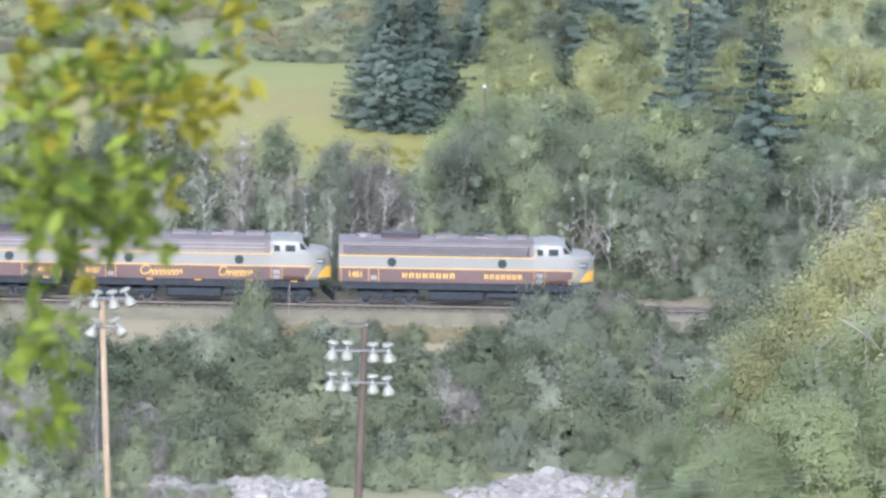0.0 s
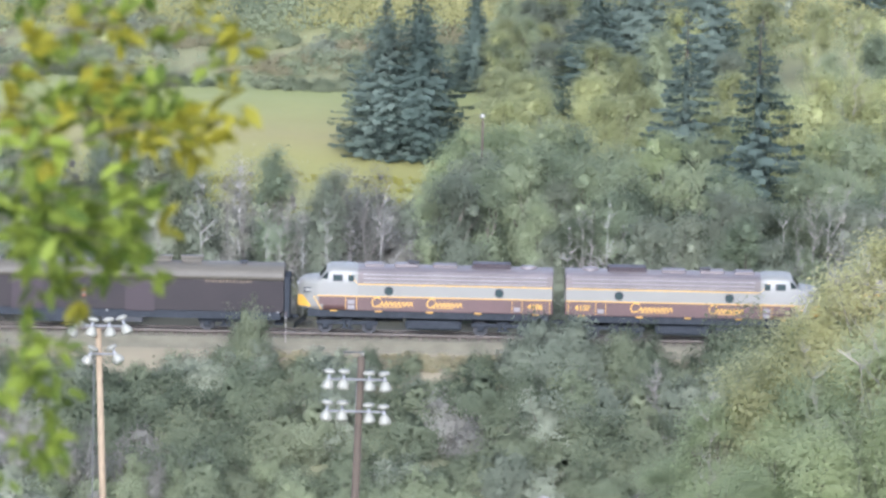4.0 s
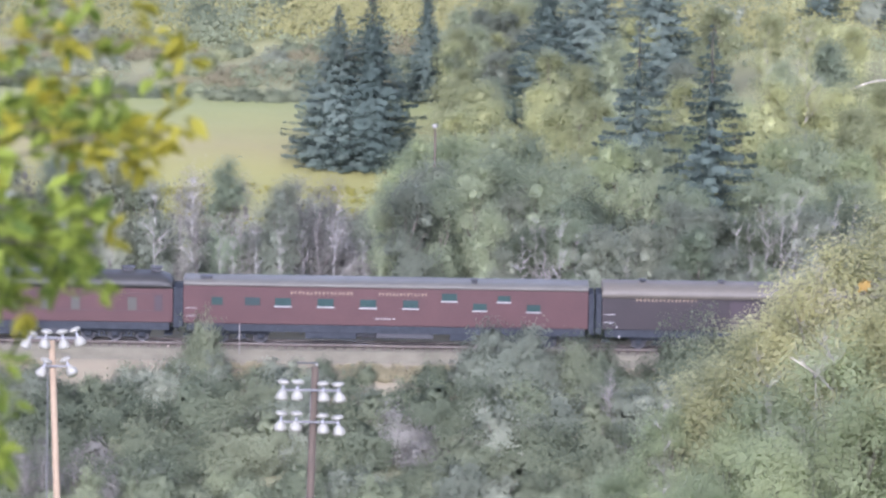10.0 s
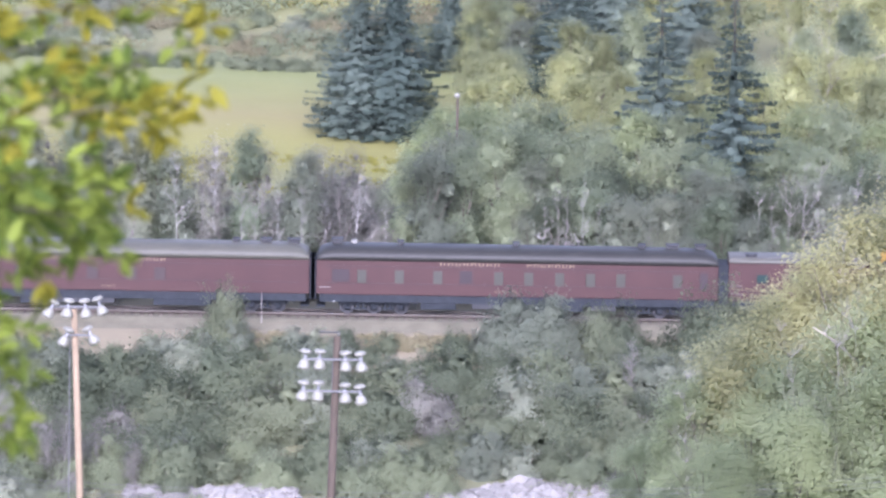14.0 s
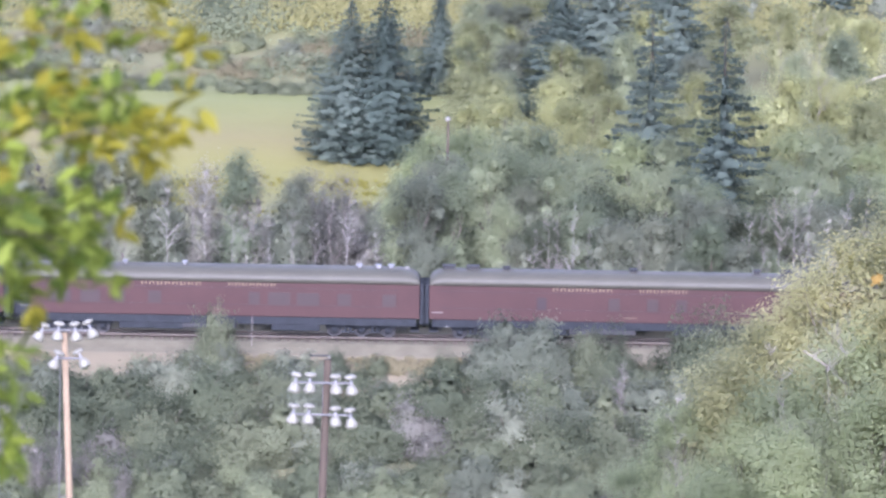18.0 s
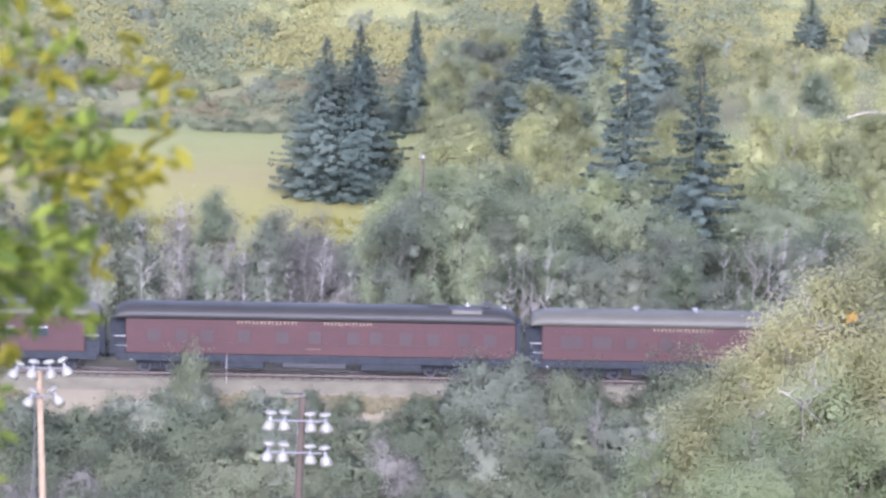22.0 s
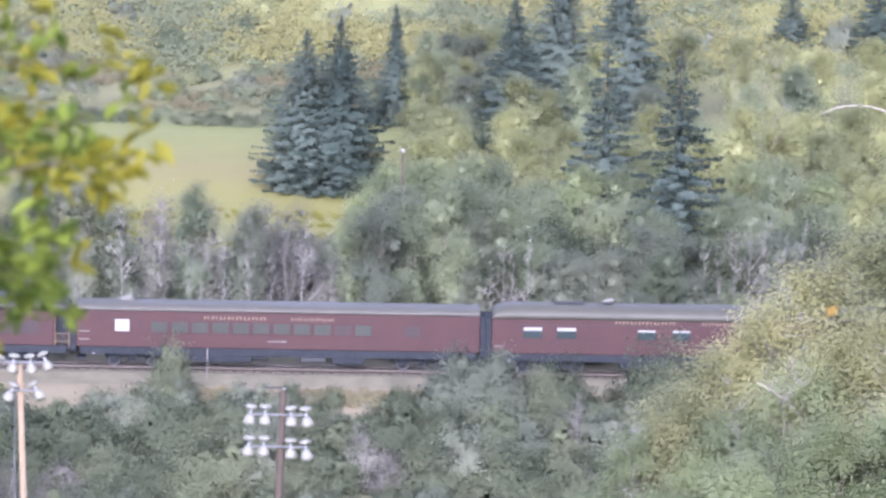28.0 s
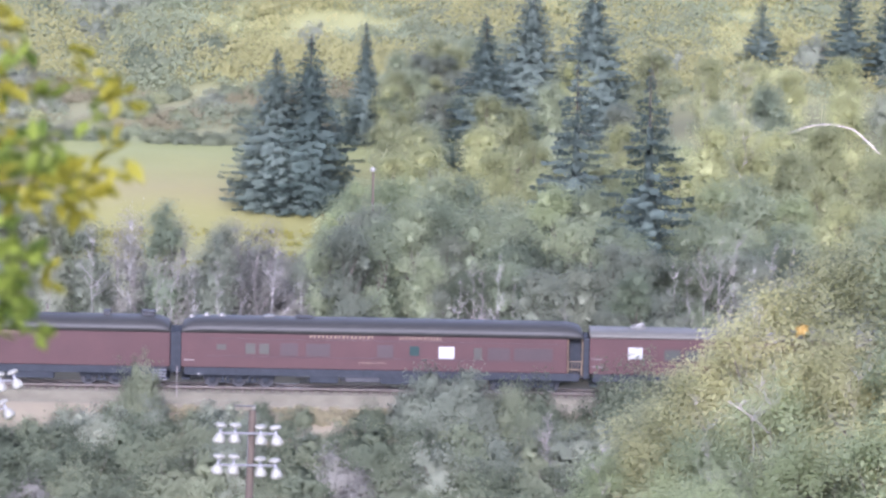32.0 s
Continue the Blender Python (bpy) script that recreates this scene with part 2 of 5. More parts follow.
def build_ground():
    xs = steps((-2500, -400, 300), (-400, -80, 20), (-80, 80, 2.0), (80, 400, 20), (400, 2500, 300))
    ys = steps((-2500, -420, 260), (-420, -380, 4), (-380, -120, 20), (-120, -36, 6), (-36, 150, 1.5), (150, 400, 25), (400, 2500, 300))
    verts = [(x, y, height(x, y)) for y in ys for x in xs]
    n = len(xs)
    faces = [(j * n + i, j * n + i + 1, (j + 1) * n + i + 1, (j + 1) * n + i) for j in range(len(ys) - 1) for i in range(n - 1)]
    m = material("grass_and_soil", (0.11, 0.112, 0.038), 0.95, spread=0.25, scale=0.12, fine=1.6, tint=(0.18, 0.158, 0.055), bump=0.6)
    t = m.node_tree
    # Mown meadow, tan dry grass and dark undergrowth, by where they lie
    geo = t.nodes.new("ShaderNodeNewGeometry")
    sep = t.nodes.new("ShaderNodeSeparateXYZ")
    t.links.new(geo.outputs["Position"], sep.inputs[0])
    wob = t.nodes.new("ShaderNodeTexNoise")
    wob.inputs["Scale"].default_value = 0.07
    t.links.new(geo.outputs["Position"], wob.inputs["Vector"])
    add = t.nodes.new("ShaderNodeMath")
    add.operation = "MULTIPLY_ADD"
    t.links.new(wob.outputs["Fac"], add.inputs[0])
    add.inputs[1].default_value = 9.0
    t.links.new(sep.outputs["Y"], add.inputs[2])
    bands = t.nodes.new("ShaderNodeValToRGB")
    rng = t.nodes.new("ShaderNodeMapRange")
    rng.inputs["From Min"].default_value, rng.inputs["From Max"].default_value = -40, 160
    t.links.new(add.outputs[0], rng.inputs["Value"])
    t.links.new(rng.outputs[0], bands.inputs[0])
    cr = bands.color_ramp
    spots = ((0.0, (0.109, 0.116, 0.065)), (0.165, (0.112, 0.114, 0.066)), (0.182, (0.150, 0.126, 0.088)), (0.23, (0.140, 0.118, 0.080)), (0.27, (0.109, 0.099, 0.064)), (0.32, (0.131, 0.138, 0.072)), (0.44, (0.130, 0.136, 0.066)),
             (0.47, (0.124, 0.124, 0.026)), (0.52, (0.140, 0.135, 0.028)), (0.57, (0.134, 0.118, 0.036)), (0.62, (0.119, 0.124, 0.031)), (0.67, (0.106, 0.124, 0.032)), (0.69, (0.105, 0.122, 0.050)), (0.72, (0.118, 0.116, 0.050)), (0.79, (0.112, 0.120, 0.052)), (0.84, (0.160, 0.166, 0.062)), (1.0, (0.175, 0.182, 0.064)))
    while len(cr.elements) < len(spots):
        cr.elements.new(0.5)
    for e, (p, c) in zip(cr.elements, spots):
        e.position, e.color = p, (*c, 1)
    mix = t.nodes.new("ShaderNodeMix")
    mix.data_type, mix.blend_type = "RGBA", "MIX"
    mix.inputs["Factor"].default_value = 0.82
    ramp = [q for q in t.nodes if q.bl_idname == "ShaderNodeValToRGB" and q is not bands and q != bands][0]
    t.links.new(ramp.outputs[0], mix.inputs[6])
    t.links.new(bands.outputs[0], mix.inputs[7])
    t.links.new(mix.outputs[2], t.nodes["Principled BSDF"].inputs["Base Color"])
    M["ground"] = m
    ob = new("ground", raw("ground", verts, faces, "ground", True))
    return tagged(ob, "valley floor and hillside of meadow grass", "ground", kind="structure")


build_ground()


def build_track():
    bed = BM()
    half = ((-4.9, -0.95), (-2.1, -0.26), (2.1, -0.26), (4.9, -0.95))
    xs = list(np.arange(-420, 421, 4.0))
    rows = []
    for x in xs:
        rows.append([bed.verts.new((x, y + 0.25 * noise.noise((x * 0.4, y, 3)) * (abs(y) > 3), z + 0.05 * noise.noise((x * 0.7, y, 1)))) for y, z in half])
    for a, b in zip(rows, rows[1:]):
        for k in range(3):
            bed.faces.new((a[k], b[k], b[k + 1], a[k + 1]))
    track = thing("railway_track", "single railway track on buff gravel ballast", "railway track", kind="structure")
    part("ballast", bed, "ballast", track, "buff gravel ballast bed")
    for y in (-0.7535, 0.7535):
        rail = part("rail", box(BM(), -420, 420, y - 0.036, y + 0.036, -0.15, -0.012, 0.01), "steel", track, "rust-brown steel rail")
        part("rail_head", box(BM(), -420, 420, y - 0.037, y + 0.037, -0.012, 0.0, 0.004), "tread", rail, "polished rail head")
    tie = raw("tie", *[list(q) for q in tie_shape()], "tie")
    for k in range(230):
        x = -70 + 0.61 * k
        part("sleeper", tie, None, track, at=Matrix.Translation((x, random.uniform(-0.05, 0.05), -0.2)) @ Matrix.Rotation(random.uniform(-0.02, 0.02), 4, "Z"))


def tie_shape():
    v = [(x, y, z) for z in (-0.16, 0.0) for y in (-1.3, 1.3) for x in (-0.115, 0.115)]
    v = [(x * (0.9 if z > -0.1 else 1), y * (0.995 if z > -0.1 else 1), z) for x, y, z in v]
    return v, [(0, 1, 5, 4), (1, 3, 7, 5), (3, 2, 6, 7), (2, 0, 4, 6), (4, 5, 7, 6)]


build_track()

water = BM()
bmesh.ops.create_grid(water, x_segments=2, y_segments=2, size=1.0, matrix=Matrix.Translation((0, -59, -8.35)) @ Matrix.Diagonal((600, 26, 1, 1)))
M["water"] = material("river_water", (0.10, 0.13, 0.12), 0.08, spread=0.2, scale=0.3, fine=2.0, bump=0.3)
tagged(part("river", water, "water"), "grey-green river below the railway bank", "river", kind="structure")


def build_rocks():
    """Heaped pale boulders and gravel along the far river bank."""
    rng = np.random.default_rng(5)
    ico = bmesh.new()
    bmesh.ops.create_icosphere(ico, subdivisions=1, radius=1.0)
    base = np.array([v.co[:] for v in ico.verts])
    fs = [[v.index for v in f.verts] for f in ico.faces]
    ico.free()
    verts, faces = [], []
    n = 0
    while n < 2300:
        x = rng.uniform(-30, 18)
        if not (-14.6 < x < -9 or -1.5 < x < 10.2 or (-19 < x <= -14.6 and rng.random() < 0.4)):
            continue
        y = rng.uniform(-29.5, -25.3 + max(0, x + 1) * 0.36)
        heap = max(0, noise.noise((x * 0.16 + 3.1, y * 0.2, 2)) + 0.35)
        if heap < 0.12 and rng.random() < 0.8:
            continue
        r = rng.gamma(3.0, 0.06) + 0.05
        q = base * (1 + rng.uniform(-0.28, 0.28, (len(base), 1))) * np.array([r * rng.uniform(0.8, 1.5), r * rng.uniform(0.8, 1.4), r * rng.uniform(0.5, 0.9)])
        a = rng.uniform(0, 6.28)
        q = q @ np.array([[math.cos(a), -math.sin(a), 0], [math.sin(a), math.cos(a), 0], [0, 0, 1]])
        z = height(x, y) + heap * rng.uniform(0, 0.6)
        o = len(verts)
        verts += [tuple(p) for p in q + (x, y, z)]
        faces += [[i + o for i in f] for f in fs]
        n += 1
    tagged(new("boulders", raw("boulders", verts, faces, "rock")), "heaped pale grey boulders along the river bank", "boulders", kind="stuff")


build_rocks()


# ---- plants ----
def lump():
    bm = BM()
    bmesh.ops.create_icosphere(bm, subdivisions=2, radius=1.0)
    out = np.array([v.co[:] for v in bm.verts]), np.array([[v.index for v in f.verts] for f in bm.faces])
    bm.free()
    return out


LUMP = lump()


def leaf_mesh(name, centres, size, rng, mat, stretch=1.0, droop=0.0, core=None, masses=()):
    """Many small folded leaves, one island each, round the given centres."""
    n = len(centres)
    # leaves face outwards and to the sky, with some disorder
    low, high = centres[:, 2].min(), centres[:, 2].max()
    out = (centres - ((centres[:, 0].mean(), centres[:, 1].mean(), low + 0.4 * (high - low)) if core is None else core))
    out /= np.maximum(np.linalg.norm(out, axis=1), 0.3)[:, None]
    up = out * 1.0 + (0, -0.1, 0.2) + rng.normal(size=(n, 3)) * 0.36
    d = np.cross(up, rng.normal(size=(n, 3)))
    d /= np.linalg.norm(d, axis=1)[:, None]
    d[:, 2] -= droop
    e = np.cross(up, d)
    e /= np.linalg.norm(e, axis=1)[:, None]
    e[np.sum(np.cross(d, e) * (out * 0.9 + (0, 0, 0.5)), axis=1) > 0] *= -1
    s = size * rng.uniform(0.6, 1.35, (n, 1))
    a = centres - d * s * 0.55 * stretch
    b = centres + d * s * 0.35 * stretch + e * s * 0.45
    c = centres + d * s * 0.35 * stretch - e * s * 0.45
    # leaves of one crown shade together, as a soft mass
    soft = out * 0.9 + (0, 0, 0.5) + rng.normal(size=(n, 3)) * 0.1
    co, tris, turn = np.stack([a, b, c], 1).reshape(-1, 3), np.arange(n * 3).reshape(-1, 3), np.repeat(soft, 3, axis=0)
    # lumps added inside the crown close the gaps between outer leaves and lighten them
    for mid, reach in masses:
        ball, faces = LUMP
        lumpy = 1 + 0.6 * np.array([noise.noise(Vector(p * 2.3 + mid)) for p in ball])
        tris = np.concatenate([tris, faces + len(co)])
        co = np.concatenate([co, ball * lumpy[:, None] * reach + mid])
        turn = np.concatenate([turn, ball * 0.4 + (0, 0, 0.3) + rng.normal(size=ball.shape) * 0.3])
    turn = turn / np.maximum(np.linalg.norm(turn, axis=1), 0.01)[:, None]
    me = bpy.data.meshes.new(name)
    me.vertices.add(len(co))
    me.vertices.foreach_set("co", co.ravel())
    me.loops.add(len(tris) * 3)
    me.loops.foreach_set("vertex_index", tris.ravel().astype(np.int32))
    me.polygons.add(len(tris))
    me.polygons.foreach_set("loop_start", np.arange(0, len(tris) * 3, 3))
    me.materials.append(M[mat])
    me.update(calc_edges=True)
    me.polygons.foreach_set("use_smooth", np.ones(len(tris), bool))
    me.normals_split_custom_set_from_vertices(turn)
    return me


def clumps(rng, count, envelope, leaves, spread):
    """Leaf centres in clumps; envelope() draws a clump's centre."""
    mids = np.array([envelope() for _ in range(count)])
    pick = rng.integers(0, count, leaves)
    off = np.clip(rng.normal(size=(leaves, 3)), -1.7, 1.7) * np.array([1, 1, 0.9]) * spread * rng.uniform(0.5, 1.3, count)[pick][:, None]
    return mids[pick] + off, mids, pick


class Wood:
    """A trunk or stem that branches: every branch grows out of a point of another, so all of it is one piece."""

    def __init__(self):
        self.v, self.f = [], []

    def point(self, p):
        self.v.append(tuple(p))
        return len(self.v) - 1

    def branch(self, pts, radii, sides=5, root=None):
        """Rings along the points, fanned out of the root point; returns the first index of each ring."""
        rings = []
        for k, (p, q) in enumerate(zip(pts, radii)):
            p = Vector(p)
            way = (Vector(pts[min(k + 1, len(pts) - 1)]) - Vector(pts[max(k - 1, 0)])).normalized()
            turn = way.to_track_quat("Z", "Y")
            rings.append(len(self.v))
            for i in range(sides):
                a = 2 * math.pi * i / sides
                self.v.append(tuple(p + turn @ Vector((math.cos(a) * q, math.sin(a) * q, 0))))
        for a, b in zip(rings, rings[1:]):
            self.f += [(a + i, a + (i + 1) % sides, b + (i + 1) % sides, b + i) for i in range(sides)]
        if root is not None:
            self.f += [(root, rings[0] + (i + 1) % sides, rings[0] + i) for i in range(sides)]
        tip = self.point(Vector(pts[-1]) * 1.0)
        self.f += [(tip, rings[-1] + i, rings[-1] + (i + 1) % sides) for i in range(sides)]
        return rings

    def mesh(self, name, mat):
        return raw(name, self.v, self.f, mat, True)


def limbs_mesh(name, mids, tall, r, rng, mat, every=3):
    """A tapered trunk with limbs that reach into the crown."""
    w = Wood()
    at = [Vector((0, 0, -0.3))]
    for k in range(1, 6):
        at.append(Vector((rng.normal() * 0.025 * tall, rng.normal() * 0.025 * tall, tall * 0.85 * k / 5)))
    rings = w.branch(at, [r * (1 - 0.17 * k) for k in range(6)], 6)
    for m in mids[::every]:
        m = Vector(m)
        k = min(4, max(1, int(m.z / (tall * 0.85) * 5 * 0.7)))
        bend = at[k].lerp(m, 0.55) + Vector((0, 0, 0.05 * tall))
        w.branch([at[k].lerp(bend, 0.12), bend, m], (r * 0.35, r * 0.2, r * 0.06), 4, rings[k] + int(rng.integers(6)))
    return w.mesh(name, mat)


def broadleaf(seed, tall, wide, mat, bark="bark", leaves=13000, size=0.140, low=0.10, shape=1.0, spread=0.46, lobes=18, solid=1.0):
    """Meshes of one leafy tree, (trunk, crown): the crown is a heap of lobes, each of many leaf clumps."""
    rng = np.random.default_rng(seed)

    def heart():
        while True:
            h = rng.uniform(low, 0.93)
            w = (math.sin(math.pi * min(1, (h - low * 0.6) / (1.04 - low * 0.6))) ** 0.7) * shape
            a = rng.uniform(0, 2 * math.pi)
            q = math.sqrt(rng.uniform(0.10, 0.9)) * w * (0.78 + 0.4 * noise.noise((math.cos(a) * 1.6 + seed, math.sin(a) * 1.6, h * 4)))
            if w > 0.05:
                return (math.cos(a) * q * wide / 2.3, math.sin(a) * q * wide / 2.3, h * tall)

    hearts = np.array([heart() for _ in range(lobes)] + [(0, 0, tall * 0.9), (0, 0, tall * 0.6), (0, 0, tall * 0.35)])
    reach = wide * rng.uniform(0.15, 0.27, len(hearts))
    of = []

    def envelope():
        k = int(rng.integers(len(hearts)))
        d = rng.normal(size=3)
        d /= np.linalg.norm(d)
        d[2] = d[2] if d[2] > -0.7 else -d[2]
        of.append(k)
        p = hearts[k] + d * reach[k] * rng.uniform(0.45, 1.0)
        return (p[0], p[1], max(0.03 * tall, p[2]))

    pts, mids, pick = clumps(rng, 9 * (lobes + 3), envelope, leaves, spread)
    core = hearts[np.array(of)[pick]] * 0.3 + np.array((0, 0, 0.4 * tall)) * 0.7 - (0, 0, 0.25)
    return limbs_mesh("trunk", mids, tall, 0.012 * tall, rng, bark, 12), leaf_mesh("crown", pts, size, rng, mat, core=core, masses=[(h, np.array((q, q, q * 1.2)) * 0.35 * solid) for h, q in zip(hearts[:-3], reach)] if solid else ())


def bush(seed, tall, wide, mat, leaves=5200, size=0.110, spread=0.29, bark="bark"):
    rng = np.random.default_rng(seed)

    def envelope():
        a, u = rng.uniform(0, 2 * math.pi), math.sqrt(rng.uniform(0.02, 1))
        top = math.sqrt(max(0.02, 1 - u * u)) * (0.8 + 0.55 * noise.noise((math.cos(a) * u * 2.6 + seed, math.sin(a) * u * 2.6, 1)))
        return (math.cos(a) * u * wide / 2, math.sin(a) * u * wide / 2, tall * max(0.08, top * rng.uniform(0.25, 1.0)))

    pts, mids, _ = clumps(rng, 60, envelope, leaves, spread)
    w = Wood()
    foot = w.point((0, 0, -0.35))
    for m in mids[::3]:
        m = Vector(m)
        w.branch([(m.x * 0.05, m.y * 0.05, -0.2), (m.x * 0.55, m.y * 0.55, m.z * 0.6), m * 1.06], (0.03, 0.02, 0.006), 4, foot)
    return w.mesh("stem", bark), leaf_mesh("foliage", pts, size, rng, mat, masses=[(np.array((0, 0, 0.1 * tall)), np.array((wide * 0.33, wide * 0.33, tall * 0.5)))] + [(mids[k] * (0.75, 0.75, 0.8), np.full(3, 0.34)) for k in range(0, 60, 5)])


def spruce(seed, tall, wide, gap=0.013, full=1.0, needles=40000, ragged=0.2, sag=0.17, solid=1.0):
    """Close whorls of boughs that droop and turn up at the tip, hung with needle sprays."""
    rng = np.random.default_rng(seed)
    w = Wood()
    heights = np.linspace(-0.4, tall * 0.98, 14)
    rings = w.branch([(0, 0, z) for z in heights], [0.02 * tall * (1 - 0.97 * k / 13) for k in range(14)], 6)
    boughs = []
    h = 0.03 * tall
    while h < tall * 0.985:
        f = 1 - h / tall
        n = int((5 + 8 * f) * full)
        a0 = rng.uniform(0, 6.28)
        for k in range(n):
            hk = min(tall * 0.99, h + rng.normal() * 0.008 * tall)
            length = max(0.10, wide / 2 * (max(0.0, 1 - hk / tall) ** 0.85) * rng.normal(0.97, ragged) * (1.0 if hk > 0.05 * tall else 0.8))
            boughs.append((hk, a0 + 2 * math.pi * k / n + rng.normal() * 0.2, length))
        h += tall * gap * rng.uniform(0.8, 1.2)
    share = needles / sum(b[2] ** 1.25 for b in boughs)
    pts = []
    for k, (hk, a, length) in enumerate(boughs):
        c, s = math.cos(a), math.sin(a)
        if k % 3 == 0:
            ring = rings[min(13, max(0, int(np.searchsorted(heights, hk))))]
            w.branch([(c * 0.1, s * 0.1, hk), (c * length * 0.6, s * length * 0.6, hk - 0.14 * length), (c * length * 1.02, s * length * 1.02, hk - 0.11 * length)], (0.022, 0.014, 0.005), 3, ring)
        m = int(share * length ** 1.25) + 2
        u = rng.uniform(0.05, 1.04, m) ** 0.6
        side = rng.normal(size=m) * 0.13 * length * (1.15 - u) + rng.normal(size=m) * 0.035
        pz = hk - 0.34 * length * u + 0.24 * length * u * u - (np.abs(rng.normal(size=m)) - 0.4) * sag * (1.1 - 0.5 * u) - 0.12 * np.abs(side)
        pts.append(np.stack([c * length * u - s * side, s * length * u + c * side, pz], 1))
    return w.mesh("trunk", "twig"), leaf_mesh("crown", np.concatenate(pts), 0.115, rng, "needles", 1.9, 0.2, masses=[(np.array((0, 0, tall * u)), np.array((wide * 0.19 * (1 - u) ** 0.85, wide * 0.19 * (1 - u) ** 0.85, tall * 0.09)) * solid) for u in np.linspace(0.06, 0.72, 13)] if solid else ())


def snag(seed, tall, mat="birch_bark", spread=0.25, forks=22, r=0.025, lean=0.0):
    """A bare, dead trunk with thin upswept branches, as one part."""
    rng = np.random.default_rng(seed)
    w = Wood()
    at = [Vector((0, 0, -0.3))]
    for k in range(1, 13):
        at.append(Vector((lean * tall * k / 12 + rng.normal() * 0.008 * tall, rng.normal() * 0.008 * tall, tall * k / 12)))
    rings = w.branch(at, [r * (1 - 0.075 * k) for k in range(13)], 5)
    for k in range(forks):
        u = int(rng.integers(3, 13))
        a = at[u]
        way, length = rng.uniform(0, 6.28), tall * spread * rng.uniform(0.35, 1.0) * (1.3 - u / 12)
        b = a + Vector((math.cos(way) * length * 0.6, math.sin(way) * length * 0.6, length * rng.uniform(0.3, 0.9)))
        mid = a.lerp(b, 0.5) + Vector((rng.normal(), rng.normal(), rng.normal())) * 0.05 * length
        arms = w.branch([a.lerp(b, 0.08), mid, b], (r * 0.3, r * 0.24, r * 0.14), 4, rings[u] + int(rng.integers(5)))
        for q in range(4):
            c = b + Vector((rng.normal() * length * 0.3, rng.normal() * length * 0.3, length * rng.uniform(0.1, 0.6)))
            o = (mid, b)[q % 2]
            w.branch([o.lerp(c, 0.1), c], (r * 0.15, r * 0.06), 3, arms[1 + q % 2] + int(rng.integers(4)))
    return w.mesh("trunk", mat)


def plant(name, label, category, meshes, x, y, scale=1.0, turn=0.0, group="", z=None, wide=1.0, names=("trunk", "crown")):
    m = Matrix.Translation((x, y, height(x, y) if z is None else z)) @ Matrix.Rotation(turn, 4, "Z") @ Matrix.Diagonal((scale * wide, scale * wide, scale, 1))
    root = tagged(new(name), label, category, group)
    root.matrix_basis = m
    for n, me in zip(names, meshes):
        part(n, me, None, root)
    return root


KIND = {
    "poplar": [broadleaf(11 + k, 9.0, 4.2 + 0.5 * k, "poplar") for k in range(3)],
    "yellow": [broadleaf(21 + k, 8.0, 4.4 + 0.4 * k, "yellowing") for k in range(2)],
    "fresh": [broadleaf(26 + k, 7.5, 4.6 + 0.5 * k, "fresh", lobes=14) for k in range(2)],
    "grey": [broadleaf(31 + k, 8.0, 4.2 + 0.5 * k, "willow", "bark") for k in range(2)],
    "drywood": [broadleaf(37 + k, 7.0, 3.8, "dry", "dead_wood", leaves=5000, size=0.12, low=0.15, spread=0.5, solid=0.6) for k in range(2)],
    "dark": [broadleaf(41 + k, 7.0, 4.8 + 0.4 * k, "shrub", low=0.1) for k in range(2)],
    "near": [broadleaf(51 + k, 12.0, 6.0 + 0.5 * k, ("cottonwood", "cottonwood_gold")[k], "bark", leaves=60000, size=0.115, low=0.05, spread=0.45, lobes=34, solid=0.0) for k in range(2)],
    "bush_dark": [bush(61 + k, 2.4, 3.4 + 0.3 * k, "shrub") for k in range(3)],
    "bush_green": [bush(71 + k, 2.4, 3.0 + 0.3 * k, "hill_green") for k in range(2)],
    "bush_grey": [bush(81 + k, 2.6, 3.6 + 0.3 * k, "willow") for k in range(2)],
    "bush_dry": [bush(91 + k, 1.8, 2.8, "dry", leaves=3200, size=0.09, bark="dead_wood") for k in range(2)],
    "bush_yellow": [bush(95 + k, 1.8, 2.6, "yellowing", leaves=3400) for k in range(2)],
    "spruce": [spruce(101 + k, 12.0, 6.6 + 0.3 * k) for k in range(2)],
    "open": [spruce(111 + k, 12.0, 5.6 + 0.4 * k, 0.030, 0.8, 28000, 0.3, 0.15, 0.4) for k in range(2)],
    "slim": [spruce(105, 12.0, 4.4, needles=26000)],
}
LABELS = {
    "poplar": ("poplar", "green leafy poplar in the valley woodland", "tree"),
    "yellow": ("aspen", "yellow-green aspen starting to turn in early autumn", "tree"),
    "fresh": ("young_poplar", "bright fresh green leafy young poplar", "tree"),
    "grey": ("willow_tree", "grey-green willow tree with thin pale trunk", "tree"),
    "drywood": ("half_bare_tree", "half-bare grey-brown thicket tree", "tree"),
    "dark": ("dark_shrub_tree", "dense dark green shrubby tree", "tree"),
    "bush_dark": ("bush", "dark green bush on the slope", "bush"),
    "bush_green": ("bush", "fresh green bush on the slope", "bush"),
    "bush_grey": ("willow_bush", "grey-green willow bush on the slope", "bush"),
    "bush_dry": ("dry_bush", "dry tan bush with bare twigs", "bush"),
    "bush_yellow": ("bush", "yellowing bush on the hillside", "bush"),
    "spruce": ("spruce", "dark blue-green spruce standing in the meadow", "tree"),
    "open": ("spruce", "dark spruce with open drooping boughs among leafy trees", "tree"),
    "slim": ("spruce", "slim dark spruce among the leafy trees", "tree"),
}
GROUPS = {"tree": "trees of the valley woodland", "bush": "bushes of the bank and hillside"}
RNG = random.Random(7)


